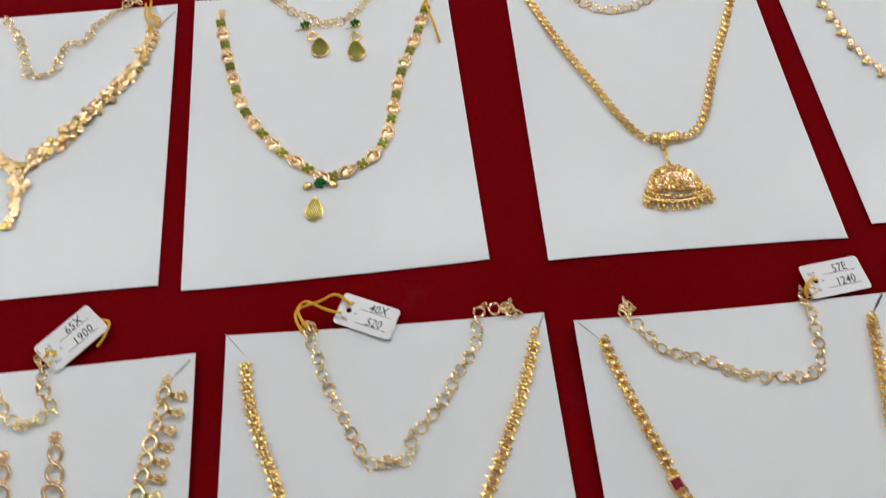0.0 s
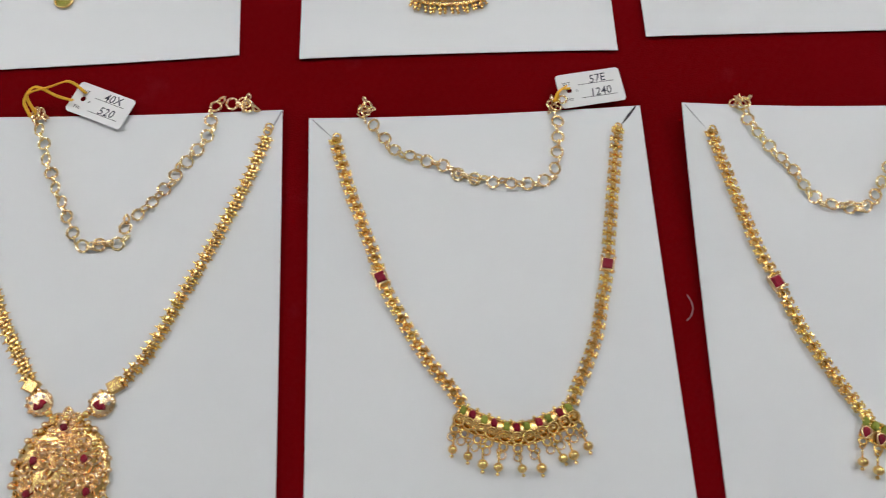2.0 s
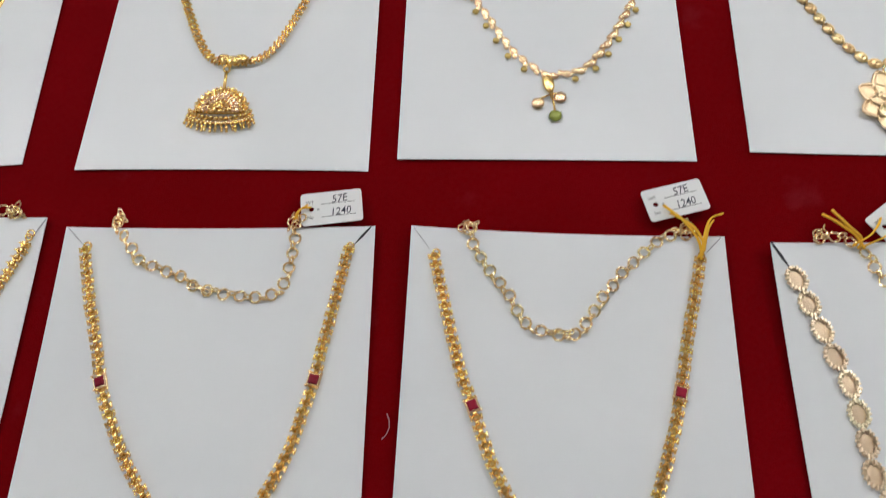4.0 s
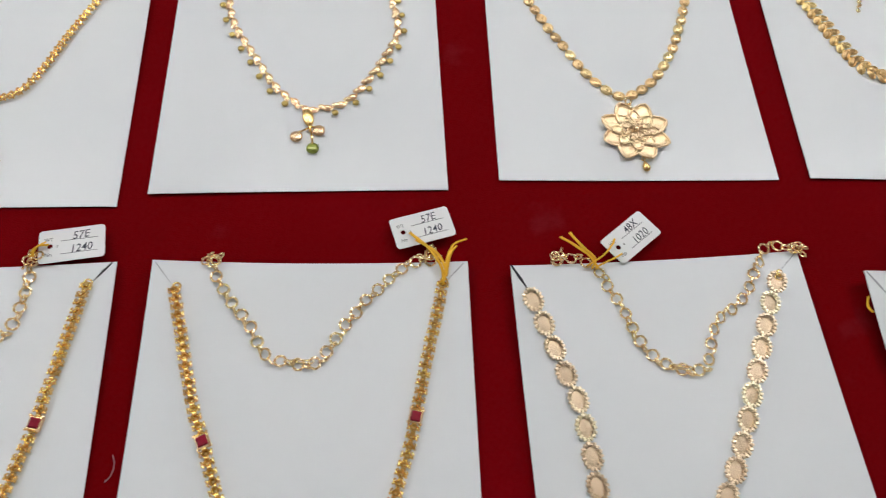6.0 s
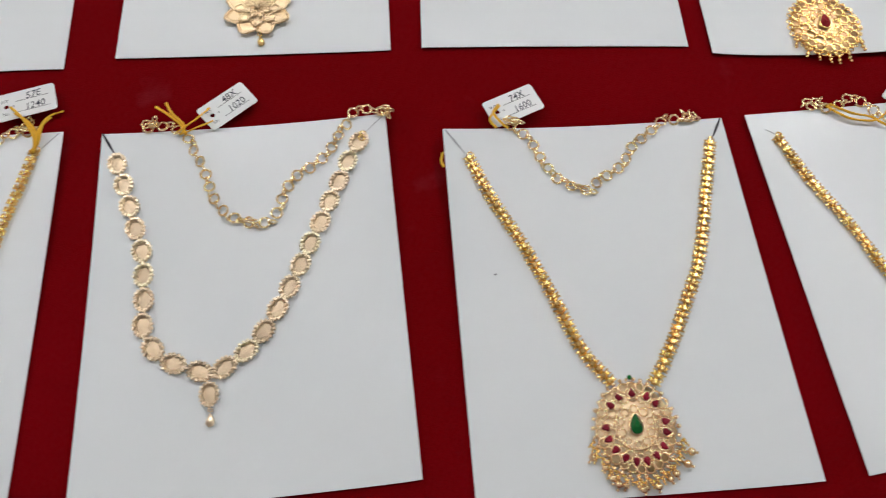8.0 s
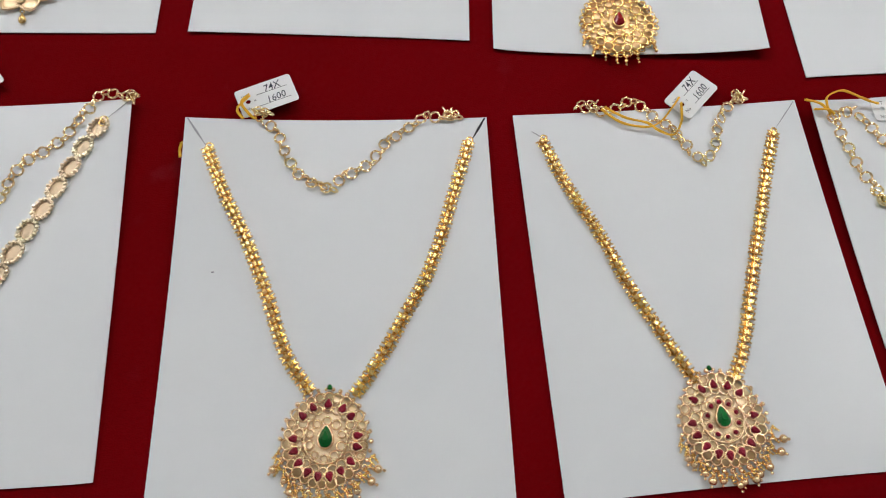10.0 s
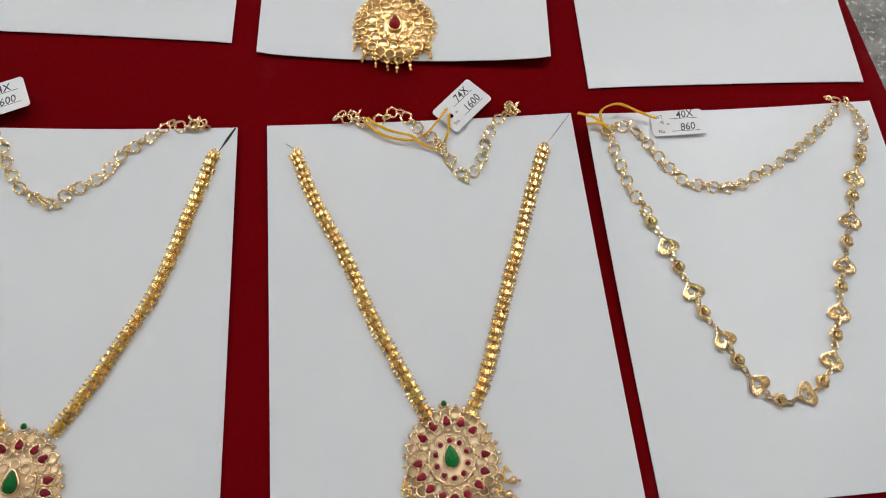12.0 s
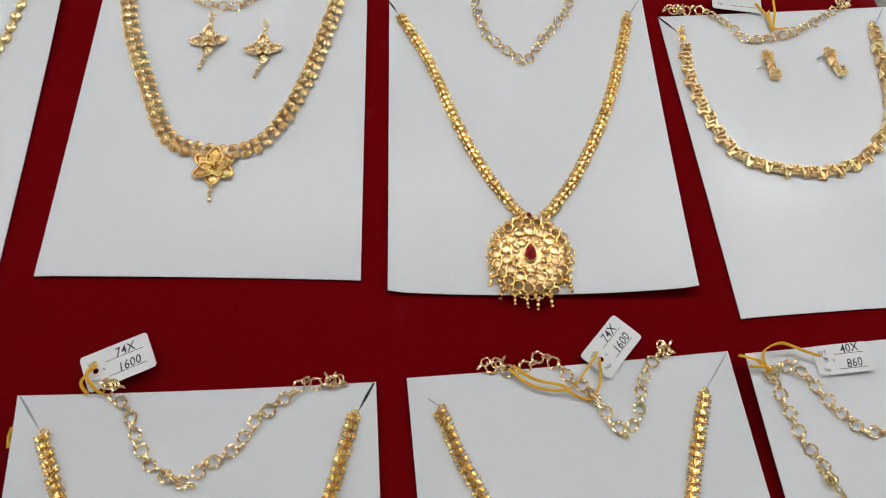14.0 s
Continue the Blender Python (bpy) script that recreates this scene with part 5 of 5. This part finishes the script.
    for k in range(7):
        a = radians(30 + 20 * k)
        put("crown_bead", shape("bead", GOLD, bead), ob, at("b1", cx + 16.5 * math.cos(a) * 0.85, cy + 20 * math.sin(a), 0.9, 0, 1.6))
    back_chain(ob, "b1", [(-36.3, 91.5), (-31.4, 76.7), (-26.6, 62.2), (-19.6, 47.9), (-14, 35.2), (-9.5, 30), (-1.8, 30.3), (4.9, 30.7), (8.4, 38.7), (17.7, 48.7), (23.7, 56.8), (31.2, 67.5), (38.9, 79.8), (40.7, 91.7), (46.9, 94.3), (56.5, 92.2)], (-1.2, 30.5, 5))
    tie("thread_tie", "b1", [[(-38.1, 90.1, 2), (-40.6, 97.1, 4), (-36.1, 103.1, 5), (-27.1, 99.1, 4), (-20.2, 97.2, 3)], [(-35.6, 91.1, 2), (-39.1, 99.1, 5), (-30.1, 102.1, 6), (-22.2, 106.1, 4), (-15.3, 101.2, 2)]])
    price_tag("b1", -8.9, 95.6, -24, "40X", "520", 27.5, 15.5, 0, 1.2)


def ruby_necklace(card, label, left, right, stones, crescent, colours, under, chain, hook):
    ob = necklace(card, label)
    for run in (left, right):
        strand(ob, card, run, 4.0, wheat_link, GOLD, "wheat_link", False, 6, 0.1, 1, 0, 0.12, 0.87)
    for x, y, rz in stones:
        seat = put("stone_setting", shape("square_setting", GOLD_ROSE, lambda bm: (block(bm, T(), 6.0, 5.8, 2.0, 0.5), [ball(bm, T(3.0 * sx, 2.8 * sy, 1.9), 0.7, seg=6, rings=4) for sx in (-1, 1) for sy in (-1, 1)]), False), ob, at(card, x, y, 0.3, rz))
        put("ruby_stone", shape("square_ruby", RUBY, lambda bm: gem(bm, T(), outline("square", 4.3, 4.4, 8), 1.3, 0.7), False), seat, T(0, 0, 1.7), "square-cut pinkish red stone")
    crescent_pendant(ob, card, *crescent, colours, under)
    back_chain(ob, card, chain, hook)
    end_ring(ob, card, *left[0]), end_ring(ob, card, *right[-1])
    return ob


P, R_ = PERIDOT, RUBY
ruby_necklace("b2", "gold wheat-chain necklace with ruby squares and a fringed crescent pendant",
              [(-62, 78.3), (-55.5, 53.8), (-46.5, 27), (-43.7, 16.2), (-38.2, 3.9), (-27.3, -15.9), (-13.5, -35)],
              [(30.4, -37), (41.6, -14.5), (46.6, 2.1), (50.7, 18), (56.1, 47.7), (62.1, 79.1)],
              ((-43.7, 16.2, -70), (50.7, 18, 78)), ((-14.4, -37.9), (8.5, -46.4), (30.4, -38.9)), (P, R_, P, R_, P, R_, P, R_, P, R_, P), None,
              [(-49.4, 92.2), (-43.8, 84), (-36.7, 73.7), (-26.3, 69.1), (-15.9, 65.8), (-5.5, 59.7), (9.7, 56.6), (24.9, 56.5), (32.5, 61.6), (35.6, 74), (36.5, 92.7)], (-4.6, 59.5, -25))
price_tag("b2", 52.6, 101, 7, "57E", "1240", 29.5, 17, 0, 1.2)
tie("thread_tie", "b2", [[(35.4, 94.5, 2), (38.4, 99.4, 3), (42.9, 99.8, 3)], [(36.4, 93.5, 2), (37.4, 97.5, 4), (41.4, 101.3, 3)]])
ruby_necklace("b3", "gold wheat-chain necklace with a crescent of green and red stones",
              [(-60.9, 76.3), (-54.7, 50.7), (-47.7, 24.8), (-41.9, 9.2), (-34, -12.2), (-24.4, -30.8), (-15.9, -45.4)],
              [(27, -42.9), (36.5, -18.5), (43.4, 2.6), (47, 17.7), (52.3, 42.6), (60.5, 78.7)],
              ((-41.9, 9.2, -66), (47, 17.7, 76)), ((-16.8, -47.3), (4.5, -55.7), (29, -45.3)), (P,) * 13, RUBY,
              [(-46.2, 90.4), (-40.6, 77.8), (-28, 61.2), (-19.4, 47.5), (-10.1, 42.6), (4.5, 43), (10.4, 52.1), (19.3, 64.1), (30.9, 77.5), (45, 89.6), (55.2, 91.8)], (-1.9, 42.8, 2))
price_tag("b3", 51.8, 108.9, 16, "57E", "1240", 29.5, 16.5, 0, 1.2)
tie("thread_tie", "b3", [[(45.4, 105.3, 3), (54.3, 96.2, 4), (60.3, 86.2, 3), (60.7, 78.2, 2)], [(48.4, 101.4, 3), (58.3, 93.2, 4), (62.2, 84.2, 3), (59.2, 79.2, 2)], [(61.2, 80.2, 2), (62.8, 90.2, 4), (66.4, 98.3, 3), (72.4, 101.3, 2)], [(62.2, 82.2, 2), (64.3, 92.3, 4), (67.4, 97.3, 3)]])


def diamond_cut_necklace():
    ob = necklace("b4", "pale diamond-cut gold oval-link necklace with a short drop")
    strand(ob, "b4", [(-62.6, 73.1), (-55.5, 48.2), (-48.6, 24.1), (-46.9, 1.4), (-45.6, -15), (-37.2, -27.6), (-20.6, -35.2)], 12.1, cut_oval, GOLD_CUT, "cut_oval", False, 4, 0.1, 1, 0, 0.2, 1.02)
    strand(ob, "b4", [(-62.6, 73.1), (-55.5, 48.2), (-48.6, 24.1), (-46.9, 1.4), (-45.6, -15), (-37.2, -27.6), (-20.6, -35.2)], 12.1, oval_cup, GOLD_CUP, "oval_cup", True, 4, 0.1, 1, 0, 0.2, 1.02)
    strand(ob, "b4", [(56.7, 75.5), (52.5, 69.1), (42.1, 46.4), (32.2, 26.1), (22.8, 6.5), (12.6, -12.1), (2.6, -26), (-9.6, -34.6)], 12.1, cut_oval, GOLD_CUT, "cut_oval", False, 4, 0.1, 1, 0, 0.2, 1.02)
    strand(ob, "b4", [(56.7, 75.5), (52.5, 69.1), (42.1, 46.4), (32.2, 26.1), (22.8, 6.5), (12.6, -12.1), (2.6, -26), (-9.6, -34.6)], 12.1, oval_cup, GOLD_CUP, "oval_cup", True, 4, 0.1, 1, 0, 0.2, 1.02)
    put("pendant_oval", shape("cut_oval", GOLD_CUT, cut_oval, False), ob, at("b4", -16, -46, 0.4, -90, 0.95))
    put("oval_cup", shape("oval_cup", GOLD_CUP, oval_cup), ob, at("b4", -16, -46, 0.4, -90, 0.95))
    hanging_drop(ob, "b4", -15.4, -53, 0, 1.2, GOLD_CUT)
    end_ring(ob, "b4", 58.5, 78)
    back_chain(ob, "b4", [(-49, 92.3), (-38.1, 92.4), (-29.4, 85.7), (-21.8, 69.1), (-14.2, 48.2), (-4.4, 38.3), (9.2, 35.6), (15.9, 42.6), (22.7, 57.6), (36.8, 67.4), (48.6, 82.5), (56.2, 94.1), (69.2, 91.8)], (1.4, 36.6, -8))
    tie("thread_tie", "b4", [[(-45.2, 104.4, 2), (-38.3, 98.5, 3), (-32.3, 92.6, 3), (-29.4, 86.8, 2)], [(-40.2, 106.5, 2), (-36.3, 98.5, 4), (-30.4, 91.7, 3), (-32.4, 86.8, 2)], [(-34.3, 88.6, 2), (-26.4, 92.7, 4), (-20.5, 98.9, 3), (-18.5, 102.1, 2)], [(-30.4, 87.8, 2), (-22.4, 90.8, 3), (-16.5, 94, 2)]])
    price_tag("b4", -9.6, 103.5, 36, "48X", "1020", 28, 16, 0, 1.2)


def ruby_emerald_necklace(card, label, left, right, centre, rx, ry, rz, chain, hook, petals, inner):
    ob = necklace(card, label)
    for run in (left, right):
        strand(ob, card, run, 3.6, box_link, GOLD, "box_link", False, 9, 0.1, 1, 0, 0.12, 0.89)
    round_pendant(ob, card, *centre, rx, ry, EMERALD, petals, GOLD_ROSE, rz, True, inner)
    end_ring(ob, card, *left[0]), end_ring(ob, card, *right[-1])
    back_chain(ob, card, chain, hook)


hoop_necklace()
spiked_necklace()
diamond_cut_necklace()
ruby_emerald_necklace("b5", "gold box-chain necklace with a round ruby and emerald pendant",
                      [(-62.2, 74), (-53.3, 52.2), (-40.9, 26.7), (-29.9, -0.5), (-20.7, -26.2), (-10.1, -42.3)],
                      [(10.3, -44), (17.2, -34.5), (29, -14.8), (44.1, 14), (54.9, 47.7), (63.6, 76.2)],
                      (-2.1, -63.4), 19.2, 21.4, -3,
                      [(-38.1, 92.9), (-29.3, 82.2), (-23, 67), (-14.5, 57.9), (-5, 53.4), (2.7, 59.3), (14.6, 66.6), (22.5, 77.3), (33.4, 84.9), (41.7, 91.1), (55.6, 91.6)], (-8.5, 55.3, -30),
                      (90, 118, 140, 62, 42, 180, 200, 220, 242, 262, 282, 303, 325, 350, 8), None)
price_tag("b5", -36.0, 104.6, 22, "74X", "1600", 29, 16.5, 0, 1.2)
tie("thread_tie", "b5", [[(-44.3, 104, 3), (-47.4, 99, 3), (-43.4, 93, 2), (-40.4, 91, 1)], [(-43.8, 103, 3), (-49.4, 96, 2), (-46.4, 91, 1)], [(-75.2, 78.8, -1), (-76.2, 74.8, -2), (-75.2, 70.8, -1)]])
ruby_emerald_necklace("b6", "gold box-chain necklace with a pear-shaped ruby and emerald pendant",
                      [(-59.4, 76.4), (-50.6, 50.4), (-39.3, 25.2), (-30.3, -0.9), (-19.2, -25.6), (-9.8, -45.7)],
                      [(8.6, -46.1), (16.3, -30.5), (25.1, -6.8), (36.5, 23.4), (46.5, 50.2), (55.1, 71.2)],
                      (-1.3, -63.6), 19.4, 21.6, 3,
                      [(-35, 94), (-23.3, 91.3), (-12.2, 96.3), (-3.6, 88.5), (7.3, 76.3), (16.4, 61.1), (24.8, 66.2), (28.7, 77.7), (36.8, 89.1), (42.7, 93.2)], (8.1, 74.3, -55),
                      (90, 65, 42, 115, 140, 180, 200, 222, 245, 265, 288, 312, 335, 0), 10)
price_tag("b6", 19.5, 97.6, 43, "74X", "1600", 26, 16, 0, 1.2)
tie("thread_tie", "b6", [[(-27.8, 92.2, 2), (-19.8, 84.2, 2), (-7.9, 80.3, 2), (0.1, 82.3, 2), (8.1, 90.3, 3), (12.1, 95.2, 3)], [(-25.8, 93.2, 2), (-17.8, 86.2, 3), (-5.9, 82.3, 2), (-1.9, 78.3, 2), (6.1, 75.3, 1), (11.1, 82.3, 2), (12.6, 92.2, 3)]])


def heart_necklace():
    ob = necklace("b7", "gold necklace of ridged hearts and little roses on a white card")
    hearts = ((-45.5, 22.9), (-38.3, 1.1), (-29.4, -21.3), (-19.5, -41.8), (0.1, -48.4), (16.5, -34.5), (26, -14), (35.3, 7.4), (44.9, 29), (53.7, 50.5))
    roses = ((-50.7, 34.2), (-42.5, 12), (-35.6, -9.4), (-25.6, -31.6), (-11.6, -49.7), (9.1, -43.7), (20.9, -24.4), (29.9, -3), (39.2, 18.1), (49.1, 40.4), (59, 60.3))
    run = sorted(hearts + roses, key=lambda p: (0, -p[1]) if p[0] < -5 else (1, p[1]) if p[0] > 5 else (0.1, 60.7))
    for group, name, build, size in ((hearts, "heart_link", heart_link, 1.0), (roses, "rose_link", rose_link, 1.35)):
        for x, y in group:
            i = run.index((x, y))
            p, q = run[max(i - 1, 0)], run[min(i + 1, len(run) - 1)]
            a = math.degrees(math.atan2(q[1] - p[1], q[0] - p[0]))
            put(name, shape(name, GOLD_PALE, build, False), ob, at("b7", x - 1.3, y - 0.7, 0.1, a + 180 if x > 5 else a, size))
    strand(ob, "b7", [(-65, 78.5), (-61.7, 65.5), (-57.7, 49.8), (-53, 38.9)], 7.6, ring_link, GOLD_PALE, "chain_link", False, 22, 0.2, 1, 0, 0.3)
    strand(ob, "b7", [(60.4, 63.9), (64.3, 76), (61.4, 87.7), (55.4, 91.7)], 7.6, ring_link, GOLD_PALE, "chain_link", False, 22, 0.2, 1, 0, 0.3)
    back_chain(ob, "b7", [(-63.4, 79.9), (-54.5, 82.2), (-45.1, 72.3), (-38.8, 61.8), (-30.9, 52.8), (-19.2, 49.3), (-5.3, 49), (7.5, 55), (24, 63.1), (38.4, 73), (53.7, 85.9)], (-8.7, 49.2, 2))
    tie("thread_tie", "b7", [[(-78, 88.3, 3), (-70.1, 85.3, 3), (-66.1, 81.2, 2)], [(-66.1, 80.2, 2), (-67.1, 88.3, 4), (-58, 91.4, 5), (-48, 87.5, 4), (-39.8, 84.7, 3)], [(-74.1, 83.3, 2), (-67.1, 82.2, 3), (-64.1, 80.2, 2)]])
    price_tag("b7", -28.5, 83.2, 0, "40X", "860", 26.5, 13.5, 0, 1.2)


heart_necklace()


# ---------------------------------------------------------------- lint on the velvet
def lint(x, y, pts, r=0.25):
    bm = bmesh.new()
    wire(bm, Matrix.Identity(4), pts, r, 4)
    ob = new("lint_thread", mesh_of(bm, "lint_thread", LINT))
    ob.matrix_basis = pose(x, y, -0.0008)
    tagged(ob, "pale curl of lint thread on the velvet", "lint")


lint(0.0842, -0.0014, [(0, 6), (1.2, 3, 0.3), (1.4, 0, 0.6), (0.2, -3, 0.4), (-1.8, -5), (-1.2, -4, 0.5)], 0.22)


def speck(card, x, y):
    """A crumb of dark dust on a card."""
    bm = bmesh.new()
    ball(bm, T(0, 0, 0.3), 0.6, 1.5, 0.8, 0.5, 7, 5)
    ob = new("dust_speck", mesh_of(bm, "dust_speck", GREY_SHADE_DUST))
    cx, cy, ca = CARDS[card][0]
    ob.matrix_basis = pose(cx, cy, 0, 0, 0, ca) @ Matrix.Translation((x * 0.001, y * 0.001, (surface(card, x, y) + 0.15) * 0.001))
    tagged(ob, "tiny grey speck of dust on a white card", "dust")


speck("b5", -55.5, 12.5)
